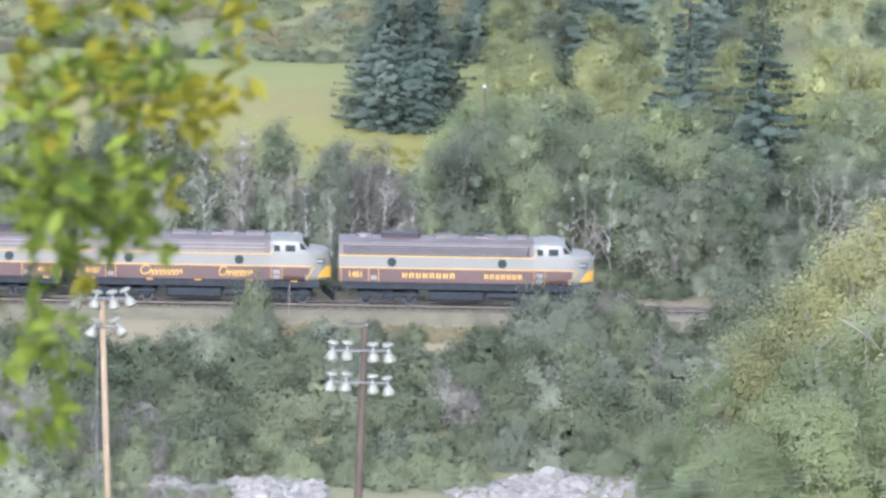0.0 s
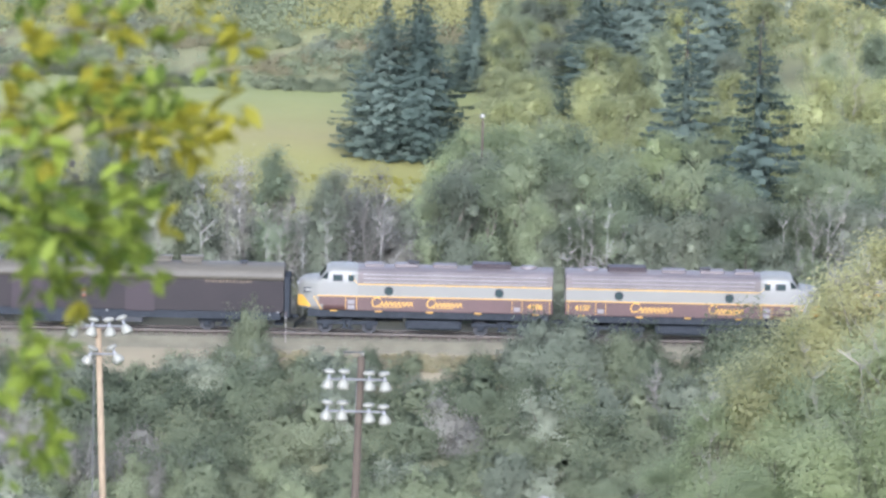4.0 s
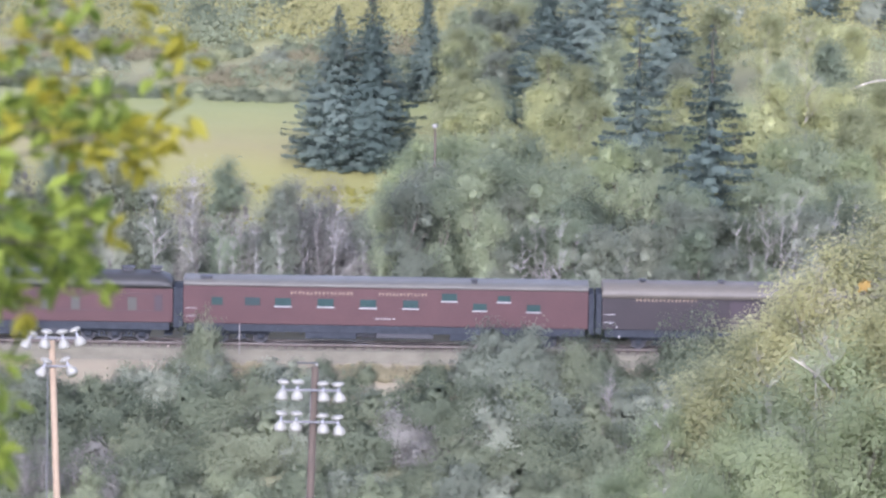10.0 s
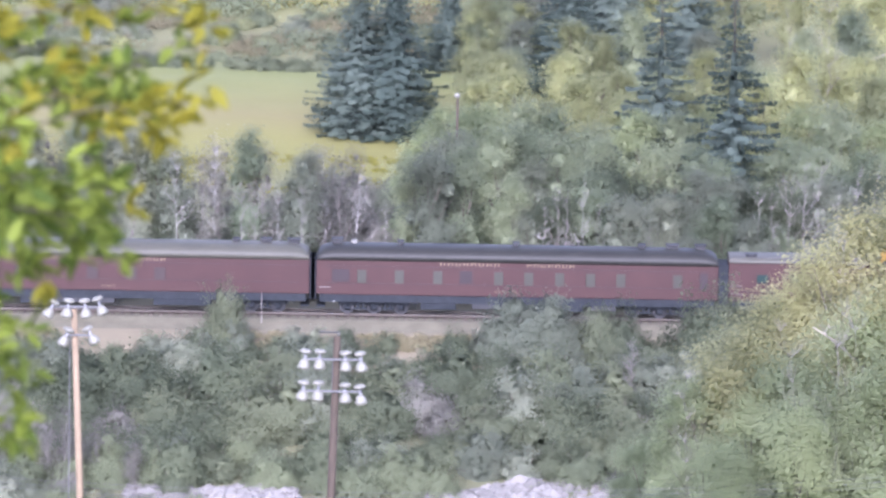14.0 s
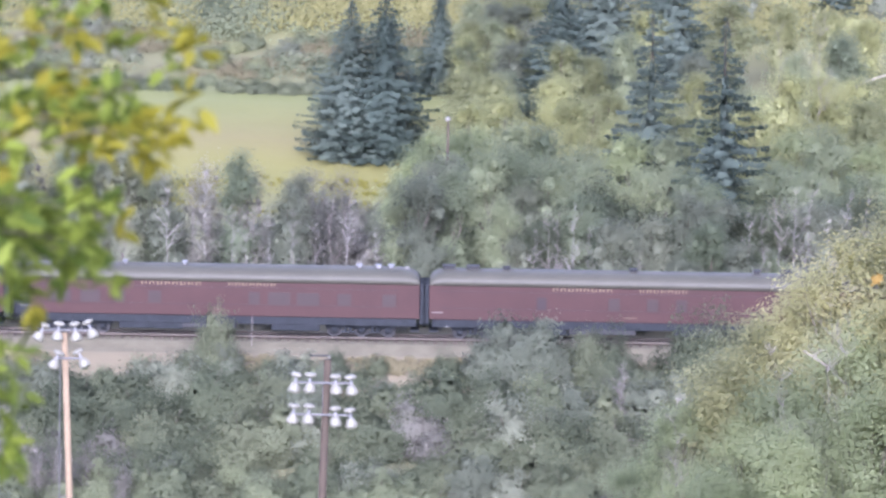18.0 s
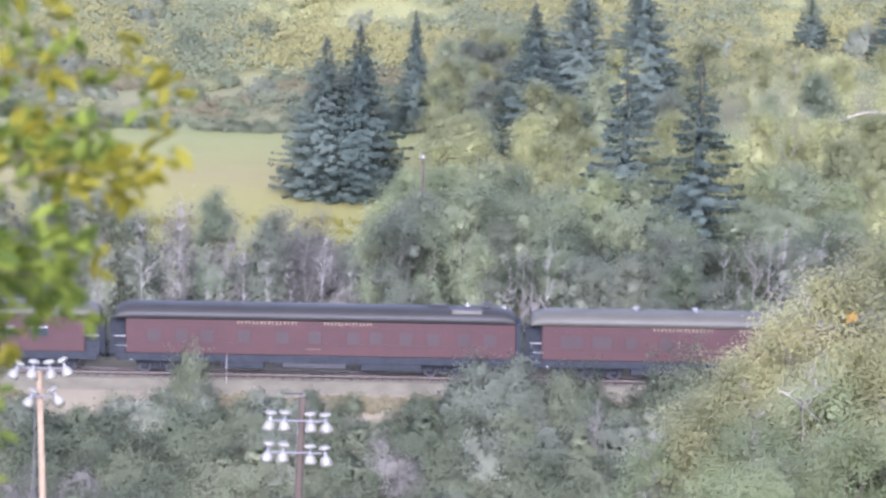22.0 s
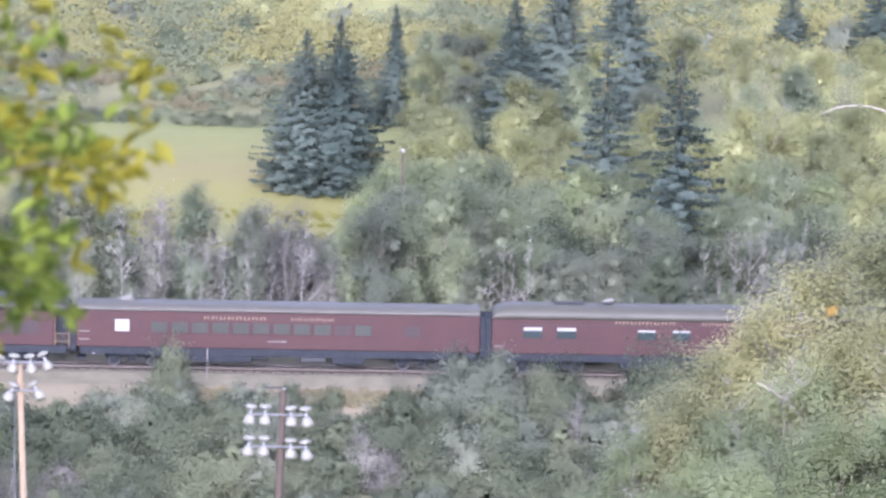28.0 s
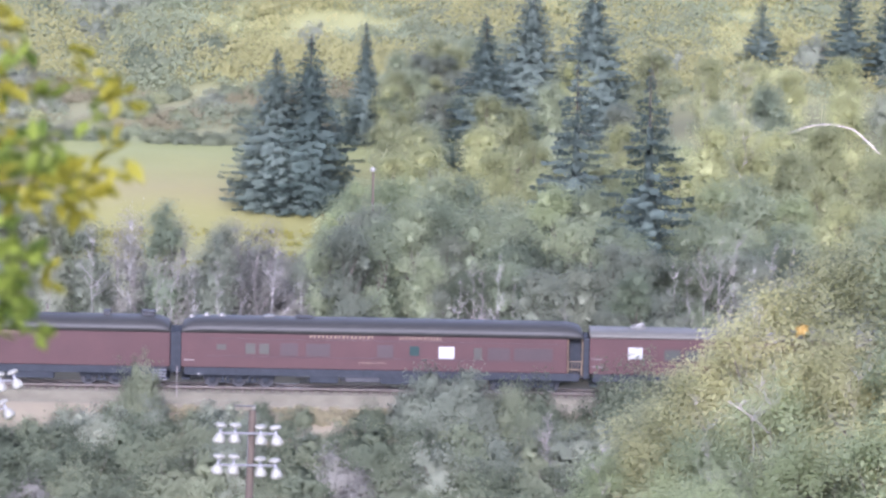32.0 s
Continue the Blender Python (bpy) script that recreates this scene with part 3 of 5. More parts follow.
def grow(kind, x, y, scale=1.0, wide=1.0, z=None):
    name, label, cat = LABELS[kind]
    meshes = RNG.choice(KIND[kind])
    names = ("stem", "foliage") if kind.startswith("bush") else ("trunk", "crown")
    return plant(name, label, cat, meshes, x, y, scale, RNG.uniform(0, 6.28), GROUPS[cat], z, wide, names)


# Spruces: a close pair and a slim one in the meadow, others among the trees
for kind, x, y, s, w in (("spruce", -7.0, 64.5, 0.98, 1.12), ("spruce", -4.5, 63.4, 1.09, 1.05), ("slim", -0.6, 92, 0.80, 0.95), ("open", 18.6, 31, 1.36, 1.05),
                         ("open", 14.0, 40, 1.28, 1.05), ("spruce", 8.4, 82, 0.98, 1.1), ("spruce", 12.2, 96, 1.0, 1.1), ("spruce", 16.8, 92, 1.12, 1.05),
                         ("open", 31.3, 119, 0.50, 1.2), ("open", 38.2, 117, 0.68, 1.2), ("open", 41.0, 116, 0.6, 1.2)):
    grow(kind, x, y, s, w)

# Belt of trees close behind the track, left part: grey-green with bare gaps
for k in range(26):
    x = -44 + 1.45 * k + RNG.uniform(-0.6, 0.6)
    if x < -11:
        grow(RNG.choice(("grey", "grey", "drywood", "poplar")), x, RNG.uniform(12, 20), RNG.uniform(1.0, 1.22), 0.85)
    else:
        grow(RNG.choice(("drywood", "grey", "grey")), x, RNG.uniform(12, 20), RNG.uniform(0.85, 1.05), 0.85)
        grow("drywood", x + 0.7, RNG.uniform(18, 26), RNG.uniform(0.85, 1.05), 0.9)
for k in range(30):
    x = -46 + 1.5 * k + RNG.uniform(-0.5, 0.5)
    grow(RNG.choice(("bush_grey", "bush_dry", "bush_dark")), x, RNG.uniform(7.5, 11.5), RNG.uniform(0.7, 1.15))
for k in range(16):
    grow(RNG.choice(("bush_dry", "bush_dry", "bush_grey")), -13 + 0.75 * k, RNG.uniform(20, 34), RNG.uniform(1.1, 1.6))
# Tall poplars where the woodland begins, and the woodland to the right, up the slope
for x, y, s in ((-1.6, 15, 1.0), (0.6, 17, 0.95), (2.6, 20, 0.98), (-0.2, 22, 1.0), (3.8, 14, 0.8), (-2.8, 18, 0.85)):
    grow("poplar" if s < 0.99 else "grey", x, y, s)
for row, (y, n, lo, hi, kinds) in enumerate(((11, 22, 0.6, 0.9, ("dark", "grey", "grey", "poplar")), (17, 19, 0.8, 1.0, ("poplar", "dark", "grey", "dark")), (24, 18, 0.8, 1.0, ("poplar", "fresh", "poplar")),
                                           (34, 18, 0.75, 0.95, ("poplar", "fresh", "yellow", "fresh")), (46, 17, 0.7, 0.95, ("yellow", "fresh", "yellow")),
                                           (60, 17, 0.7, 0.95, ("yellow", "yellow", "poplar")), (76, 15, 0.65, 0.95, ("yellow", "poplar", "grey")), (94, 12, 0.65, 0.9, ("yellow", "grey")))):
    x0 = (3, 4, 3.5, 2.5, 2, 3, 6, 12)[row]
    for k in range(n):
        x = x0 + (50 + 0.1 * y - x0) * (k + RNG.uniform(0.1, 0.9)) / n
        low = 0.88 if 13 < x < 21 and y < 35 else 1.0
        grow(RNG.choice(kinds), x, y + RNG.uniform(-4, 4), RNG.uniform(lo, hi) * low, 1.15)
for k in range(26):
    grow(RNG.choice(("bush_grey", "bush_dark", "bush_dry", "bush_dark")), -2 + 2.0 * k, RNG.uniform(7.0, 9.5), RNG.uniform(0.7, 1.1))
for x, y, s in ((-1.6, 36, 0.8), (0.9, 39, 0.86), (2.2, 43, 0.8), (-0.8, 47.5, 0.66), (1.6, 50, 0.8), (0.4, 34, 0.66), (-2.2, 28, 0.85), (-0.6, 25, 0.8), (3.4, 56, 0.9), (1.2, 62, 0.8)):
    grow("fresh" if y < 48 else "yellow", x, y, s, 1.1)
for x, y, s in ((-24.5, -24, 0.62), (-22.6, -25, 0.7), (-20.8, -24, 0.55), (-26.5, -23, 0.66), (-18.6, -26, 0.45)):
    grow("drywood", x, y, s)
for k in range(20):
    grow(RNG.choice(("yellow", "yellow", "poplar", "grey")), RNG.uniform(-0.2, 10.5), RNG.uniform(80, 113), RNG.uniform(0.42, 0.66), 1.25)
# Hedge and scrub across the meadow and hillside
for k in range(30):
    grow(RNG.choice(("bush_dark", "bush_green", "bush_dark")), -52 + 1.8 * k + RNG.uniform(-0.5, 0.5), 92 + RNG.uniform(-1.5, 2.5), RNG.uniform(0.35, 0.6), 1.4)
for k in range(64):
    grow(RNG.choice(("bush_grey", "bush_yellow", "bush_green", "bush_green")), RNG.uniform(-50, 4), RNG.uniform(97, 113), RNG.uniform(0.35, 0.7), 1.3)
for k in range(60):
    y = RNG.uniform(114, 142)
    grow(RNG.choice(("bush_yellow", "bush_yellow", "bush_green", "bush_grey", "bush_green")), RNG.uniform(-50, 46), y, RNG.uniform(0.7, 1.1))


def scrub(name, label, mat, seed, count, area, tall, size, want):
    """Low growth spread over a slope, thick where want(x, y) is high."""
    rng = np.random.default_rng(seed)
    x0, x1, y0, y1 = area
    pts, hearts = [], []
    while len(pts) < count:
        x, y = rng.uniform(x0, x1), rng.uniform(y0, y1)
        if rng.random() < want(x, y):
            z = height(x, y)
            n = int(rng.uniform(20, 60))
            up = z + tall * rng.uniform(0.2, 0.7)
            pts += list(rng.normal(size=(n, 3)) * (0.42, 0.42, 0.2) * tall + (x, y, up))
            hearts += [(x, y + 0.3 * tall, up - 0.4 * tall)] * n
    tagged(new(name, leaf_mesh(name, np.array(pts), size, rng, mat, core=np.array(hearts))), label, "scrub", kind="stuff")


def patch(s, ox, lift=0.3):
    return lambda x, y: min(1, max(0.02, noise.noise((x * s + ox, y * s, ox)) * 1.6 + lift))


scrub("hillside_scrub", "yellow autumn scrub on the hillside", "hill_yellow", 301, 120000, (-50, 48, 113, 146), 1.5, 0.25, patch(0.09, 3.0, 0.4))
scrub("hillside_scrub", "green scrub on the hillside", "hill_green", 302, 70000, (-50, 48, 111, 146), 1.4, 0.25, patch(0.08, 9.0, 0.45))
scrub("hillside_scrub", "grey-green scrub on the hillside", "shrub", 303, 90000, (-50, 48, 97, 146), 1.2, 0.22, patch(0.07, 17.0, 0.2))
scrub("dry_grass", "tan dry grass between meadow and hillside", "straw", 304, 30000, (-50, 8, 96, 114), 0.7, 0.17, patch(0.1, 23.0, 0.3))
scrub("meadow_grass", "tufts of yellow-green meadow grass", "meadow", 305, 14000, (-50, 6, 40, 56), 0.3, 0.14, patch(0.12, 31.0, 0.35))
scrub("bank_growth", "low green growth on the railway bank", "shrub", 306, 26000, (-36, 34, -25, -5.6), 0.8, 0.18, lambda x, y: 0.8 if y < -7.2 else 0.35)
scrub("trackside_weeds", "olive and straw-coloured weeds beside the track", "straw", 307, 22000, (-36, 34, -7.4, -4.8), 0.35, 0.13, patch(0.25, 41.0, 0.2))
scrub("trackside_weeds", "dry weeds behind the track", "dry", 308, 9000, (-40, 44, 4.6, 10), 0.6, 0.16, patch(0.2, 47.0, 0.4))
scrub("undergrowth", "dark undergrowth below the woodland", "shrub", 309, 30000, (-40, 50, 10, 40), 1.0, 0.22, patch(0.15, 53.0, 0.5))

# Bank below the track
for k in range(52):
    x = -36 + 1.4 * k + RNG.uniform(-0.5, 0.5)
    grow(RNG.choice(("bush_dark", "bush_dark", "bush_green", "bush_grey")), x, RNG.uniform(-10.5, -7.8), RNG.uniform(0.5, 0.8), 1.1)
for k in range(36):
    x = -36 + 2.0 * k + RNG.uniform(-0.5, 0.5)
    grow(RNG.choice(("bush_dark", "bush_dark", "bush_grey", "bush_dark", "bush_green")), x, RNG.uniform(-14.5, -11.5), RNG.uniform(1.0, 1.6))
for k in range(36):
    x = -36 + 2.0 * k + RNG.uniform(-0.5, 0.5)
    grow(RNG.choice(("bush_dark", "bush_grey", "bush_dark", "bush_dry", "bush_dark")), x, RNG.uniform(-18.5, -15.5), RNG.uniform(1.1, 1.75))
for k in range(44):
    x = -36 + 1.6 * k + RNG.uniform(-0.5, 0.5)
    grow(RNG.choice(("bush_dark", "bush_green", "bush_grey")), x, RNG.uniform(-23, -19.5), RNG.uniform(0.8, 1.2))
for x, y, s, kind, w in ((4.6, -7.6, 1.75, "bush_grey", 0.95), (6.3, -8.0, 1.4, "bush_grey", 0.9), (3.0, -8.2, 1.25, "bush_grey", 0.9), (8.9, -7.6, 1.65, "bush_dark", 0.6), (10.6, -7.9, 1.45, "bush_dark", 0.6),
                         (9.8, -9.0, 1.0, "bush_dark", 1.0), (15.4, -7.8, 1.75, "bush_dark", 0.8), (17.4, -8.2, 1.95, "bush_dark", 0.8), (19.6, -8.4, 2.1, "bush_dark", 0.85), (22.5, -8.4, 2.1, "bush_dark", 0.9),
                         (-14.0, -7.0, 2.0, "bush_dark", 0.42), (-14.9, -7.6, 1.0, "bush_dark", 0.8), (-13.2, -8.0, 0.9, "bush_grey", 0.8), (-6.6, -7.2, 0.75, "bush_dark", 0.7), (-3.9, -7.2, 0.62, "bush_dark", 0.7), (0.2, -7.3, 0.7, "bush_dark", 0.9)):
    grow(kind, x, y, s, w)
for x, y, s in ((-3.6, -24.5, 1.3), (-2.2, -25, 1.05), (-10.5, -25, 1.1), (-5.2, -25.5, 1.2), (-0.6, -25, 1.0), (-17.5, -24.5, 1.0), (-20, -24.5, 1.1), (-22.5, -25, 1.1), (-25, -25, 1.2), (-7.5, -25, 1.1), (-16.2, -26, 0.8), (11.5, -25, 1.2), (13.4, -25, 1.2)):
    grow("bush_green", x, y, s, 0.9)

for k in range(22):
    grow(RNG.choice(("bush_grey", "bush_grey", "bush_green", "bush_dry")), RNG.uniform(-34, -15.5), RNG.uniform(-29, -20), RNG.uniform(0.9, 1.5), 0.9)

for k in range(16):
    grow(RNG.choice(("bush_green", "bush_grey", "bush_dry", "bush_green")), -29 + 0.95 * k + RNG.uniform(-0.4, 0.4), RNG.uniform(-30.5, -28), RNG.uniform(0.5, 0.85))

# Bare trunks behind the track
for k, (x, y, tall, mat) in enumerate(((-17.7, 11, 8.6, "birch_bark"), (-15.3, 11, 9.6, "birch_bark"), (-12.6, 11.4, 7.2, "dead_wood"), (-6.1, 10.4, 8.9, "birch_bark"), (-9.6, 10.6, 7.2, "dead_wood"),
                                       (8.2, 10.6, 8.0, "birch_bark"), (6.6, 10.4, 7.0, "dead_wood"), (7.2, 10.8, 6.8, "dead_wood"), (12.4, 9.4, 5.2, "dead_wood"), (21.4, 10.4, 8.6, "dead_wood"),
                                       (23.2, 10.6, 10.2, "dead_wood"), (20.2, 10.2, 7.4, "dead_wood"), (25.6, 10.4, 8.4, "dead_wood"), (-13.6, 12, 6.8, "dead_wood"), (-20.4, 11, 7.5, "dead_wood"), (26.5, 60, 11.5, "dead_wood"), (23.6, 57, 11.0, "dead_wood"), (19.4, 10.2, 7.8, "birch_bark"), (22.3, 10.0, 8.8, "dead_wood"), (24.4, 10.1, 7.6, "birch_bark"), (26.8, 10.0, 9.0, "dead_wood"), (28.2, 10.4, 7.4, "dead_wood"), (9.2, 10.0, 6.2, "dead_wood"), (5.8, 10.0, 6.0, "birch_bark"), (-8.2, 10.0, 6.4, "dead_wood"), (-4.4, 10.2, 6.0, "birch_bark"), (-11.2, 10.2, 6.6, "birch_bark"))):
    m = snag(201 + k, tall, mat, 0.2 if k % 3 else 0.28, r=0.036)
    plant("bare_tree", "bare pale trunk of a dead aspen", "dead tree", (m,), x, min(y, 58.0) if y > 20 else y - 2.2, 1.0, 0.0, "bare trunks by the track", names=("trunk",))

for k, (x, y, tall) in enumerate(((-27.6, -24, 6.4), (-26.6, -24.6, 6.9), (-25.7, -23.6, 5.6), (-24.6, -24.2, 4.6), (-23.6, -25, 3.8), (-28.4, -23.5, 6.2), (-22.4, -25, 3.2), (10.9, -14, 4.4))):
    plant("bare_shrub", "bare pale shrub of many thin twigs", "dead shrub", (snag(221 + k, tall, "dead_wood", 0.3, 46, 0.03),), x, y, 1.0, 0.0, "bare shrubs on the bank", names=("trunk",))
for x, y, sc in ((-16.8, -15.8, 1.0), (-15.7, -16.2, 0.8), (-10.8, -13.6, 0.9), (-10.0, -13.9, 0.8), (3.6, -7.0, 1.3), (5.6, -7.0, 1.5)):
    grow("bush_dry", x, y, sc)

# Cottonwoods on the near river terrace
NEAR = ((22.6, -104, 1.66, 1), (19.6, -105, 1.58, 1), (17.2, -106, 1.46, 1), (15.4, -104, 1.28, 1), (13.8, -106, 1.15, 1), (12.1, -104, 0.98, 1), (10.2, -106, 0.85, 0), (8.4, -104, 0.60, 0), (25.2, -105, 1.72, 0), (27.4, -104, 1.75, 1),
        (17.8, -110, 1.20, 0), (15.2, -111, 1.02, 0), (20.6, -111, 1.32, 1), (12.6, -111, 0.86, 0), (23.0, -112, 1.42, 0), (10.4, -112, 0.70, 0), (18.4, -116, 1.03, 0), (15.0, -117, 0.88, 0), (22.0, -117, 1.15, 0), (12.0, -117, 0.74, 0), (9.0, -112, 0.52, 0), (24.4, -115, 1.38, 1))
for x, y, s, k in NEAR:
    plant("cottonwood", ("green cottonwood with dense leafy crown", "yellowing cottonwood with dense leafy crown")[k], "tree",
          KIND["near"][k], x + 0.7, y, s, RNG.uniform(0, 6.28), "cottonwoods on the near terrace", wide=1.05 / s ** 0.4)

# Dead wood and first autumn colour among the cottonwoods
for k, (x, y, tall, r, lean) in enumerate(((17.2, -113.8, 17.4, 0.07, 0.01), (18.3, -113.4, 16.6, 0.06, -0.03), (11.3, -112.6, 11.4, 0.08, -0.08), (21.2, -114.4, 16.6, 0.06, 0.03), (16.8, -114.6, 13.8, 0.06, -0.14))):
    plant("dead_cottonwood", "bare grey cottonwood with broken twigs", "dead tree", (snag(241 + k, tall, "dead_wood", 0.2, 40, 0.4 * r, lean),), x, y, 1.0, 0.0, "bare cottonwoods", names=("trunk",))
for (x0, z0), (x1, z1), q in (((16.1, 17.3), (17.2, 16.6), 0.035),):
    w = Wood()
    rings = w.branch([(x0, -112.4, z0), ((x0 + x1) / 2, -112.5, (z0 + z1) / 2 + 0.04), (x1, -112.3, z1), (x1 + 0.1, -110.5, z1 - 0.8)], (q * 0.6, q * 0.9, q, q), 6)
    for d in (-0.5, 0.35, 0.7):
        w.branch([(x0 + 0.5 * (x1 - x0), -112.5, (z0 + z1) / 2 + 0.12), (x0 + (0.5 + 0.2 * d) * (x1 - x0) + 0.3 * d, -112.7, (z0 + z1) / 2 + 0.5)], (q * 0.4, q * 0.15), 4, rings[1])
    tagged(new("broken_bough", w.mesh("broken_bough", "bare_wood")), "bare pale bough broken off in a cottonwood", "dead bough", "broken boughs")


def autumn_spray(x, y, z, wide, tall, seed):
    rng = np.random.default_rng(seed)
    pts, _, _ = clumps(rng, 5, lambda: (rng.uniform(-wide, wide) / 2, rng.uniform(-0.3, 0.3), rng.uniform(-tall, tall) / 2), 150, 0.12)
    root = thing("autumn_spray", "orange autumn spray among green cottonwood leaves", "foliage", "autumn sprays", at=(x, y, z))
    part("leaf_mass", leaf_mesh("leaf_mass", pts, 0.15, rng, "gold_leaf"), None, root)
    stem = BM()
    tube(stem, (0, 0.9, -0.8), (0, 0, 0), 0.04, 0.02, 6)
    part("twig", stem, "bark", root)


for x, z, w, t, seed in ((14.2, 9.9, 1.2, 0.25, 1), (22.9, 16.8, 0.25, 0.8, 2), (19.7, 19.9, 0.15, 0.15, 3)):
    autumn_spray(x, -110.5 if seed == 1 else -107.5, z, w, t, 260 + seed)


# ---- the train ----
WHEELSETS = []
VEHICLES = []


def wheelset_mesh():
    bm = BM()
    tube(bm, (0, -0.95, 0), (0, 0.95, 0), 0.08, 0.08, 8)
    for s in (-1, 1):
        tube(bm, (0, s * 0.69, 0), (0, s * 0.82, 0), 0.46, 0.46, 22)
        tube(bm, (0, s * 0.67, 0), (0, s * 0.69, 0), 0.49, 0.49, 22)
        tube(bm, (0, s * 0.82, 0), (0, s * 0.84, 0), 0.30, 0.26, 14)
        for k in range(4):
            a = k * math.pi / 2
            tube(bm, (0.36 * math.cos(a), s * 0.82, 0.36 * math.sin(a)), (0.36 * math.cos(a), s * 0.835, 0.36 * math.sin(a)), 0.05, 0.05, 6)
    return mesh_of(bm, "wheelset", "iron")


def truck_mesh(axles):
    bm = BM()
    end = axles[-1] + 0.55
    for s in (-1, 1):
        box(bm, -end, end, s * 0.98 - 0.08, s * 0.98 + 0.08, 0.56, 0.82, 0.03)
        for a in axles:
            box(bm, a - 0.20, a + 0.20, s * 1.02 - 0.1, s * 1.02 + 0.1, 0.30, 0.66, 0.04)
            tube(bm, (a, s * 1.1, 0.46), (a, s * 1.2, 0.46), 0.13, 0.10, 10)
        for a, b in zip(axles, axles[1:]):
            m = (a + b) / 2
            for d in (-0.16, 0.16):
                tube(bm, (m + d, s * 1.05, 0.42), (m + d, s * 1.05, 0.84), 0.10, 0.10, 8)
            box(bm, m - 0.42, m + 0.42, s * 1.05 - 0.09, s * 1.05 + 0.09, 0.32, 0.42, 0.02)
    box(bm, -0.35, 0.35, -1.0, 1.0, 0.55, 0.95, 0.03)
    box(bm, -end, -end + 0.16, -1.0, 1.0, 0.55, 0.75, 0.02)
    box(bm, end - 0.16, end, -1.0, 1.0, 0.55, 0.75, 0.02)
    return mesh_of(bm, "truck", "black")


WHEEL = wheelset_mesh()
TRUCKS = {2: ((-1.22, 1.22), None), 3: ((-1.68, 0.0, 1.68), None), 1: ((-1.37, 1.37), None)}
TRUCKS = {k: (a, truck_mesh(a)) for k, (a, _) in TRUCKS.items()}


def trucks(parent, axles, middle):
    at, me = TRUCKS[axles]
    for s in (-1, 1):
        t = part("bogie", me, None, parent, "black cast bogie frame", (s * middle, 0, 0))
        for a in at:
            w = part("wheelset", WHEEL, None, t, "dull iron wheels on their axle", (a, 0, 0.46))
            WHEELSETS.append((w, a))


def coupler(parent, x, s):
    bm = box(BM(), min(x, x + s * 0.42), max(x, x + s * 0.42), -0.07, 0.07, 0.78, 0.95, 0.03)
    box(bm, x + s * 0.42 - 0.12, x + s * 0.42 + 0.12, -0.13, 0.13, 0.74, 1.0, 0.04)
    tube(bm, (x, -0.35, 0.95), (x + s * 0.4, -0.3, 0.62), 0.03, 0.03, 6)
    part("coupler", bm, "black", parent, "black knuckle coupler and hose")


def panel(name, x, z, w, h, mat, parent, y, label="", thick=0.03, bevel=0.012):
    """A flat piece standing just proud of the side; y tells which side."""
    s = 1 if y > 0 else -1
    return part(name, box(BM(), x - w / 2, x + w / 2, min(y, y + s * thick), max(y, y + s * thick), z - h / 2, z + h / 2, bevel), mat, parent, label)


def letter_bars(parent, x0, x1, z, h, count, mat, y, name, label, stroke=0.3):
    """Plain bars of the size and colour of the painted lettering, each letter's bars one part."""
    s = 1 if y > 0 else -1
    step = (x1 - x0) / count
    for k in range(count):
        a, w = x0 + step * (k + 0.5), step * 0.34
        q = step * stroke * 0.5
        bars = [(a - w, a - w + q * 1.3, z - h / 2, z + h / 2), (a + w - q, a + w, z - h / 2, z + h / 2), (a - w + q, a + w - q, z + (0.1, 0.5, -0.5)[k % 3] * (h - h * 0.18) - h * 0.09, z + (0.1, 0.5, -0.5)[k % 3] * (h - h * 0.18) + h * 0.09)]
        bm = BM()
        for u0, u1, v0, v1 in bars:
            f = bm.faces.new([bm.verts.new((u, y + s * 0.012, v)) for u, v in ((u0, v0), (u1, v0), (u1, v1), (u0, v1))])
            f.normal_update()
            if f.normal.y * s < 0:
                f.normal_flip()
        part(name, bm, mat, parent, label)


def script_mark(parent, x0, x1, z, h, waves, mat, y):
    """Flowing golden stroke of the size of the painted script: a tall hook, then a wavy line that slants forwards."""
    s = 1 if y > 0 else -1
    wide = x1 - x0
    hook = [(0.13 + 0.10 * math.cos(a), 0.35 + 0.85 * math.sin(a)) for a in np.linspace(0.5, 5.4, 16)]
    wave = [(0.22 + 0.78 * u, 0.05 - 0.42 * math.cos(2 * math.pi * waves * u)) for u in np.linspace(0, 1, 8 * waves)]
    line = [Vector((u * wide + 0.22 * v * h, v * h)) for u, v in hook + wave]
    bm = BM()
    last = None
    for k, p in enumerate(line):
        d = (line[min(k + 1, len(line) - 1)] - line[max(k - 1, 0)]).normalized()
        o = Vector((-d.y, d.x)) * 0.034
        pair = [bm.verts.new(((x0 + q.x) if s < 0 else (x1 - q.x), y + s * 0.014, z + q.y)) for q in (p - o, p + o)]
        if last:
            f = bm.faces.new((last[0], pair[0], pair[1], last[1]))
            f.normal_update()
            if f.normal.y * s < 0:
                f.normal_flip()
        last = pair
    part("script_stroke", bm, mat, parent, "flowing golden painted stroke")
    part("underline", box(BM(), x0 + 0.25 * wide, x1 - 0.1 * wide, min(y, y + s * 0.012), max(y, y + s * 0.012), z - h * 0.62, z - h * 0.5), mat, parent, "golden underline")


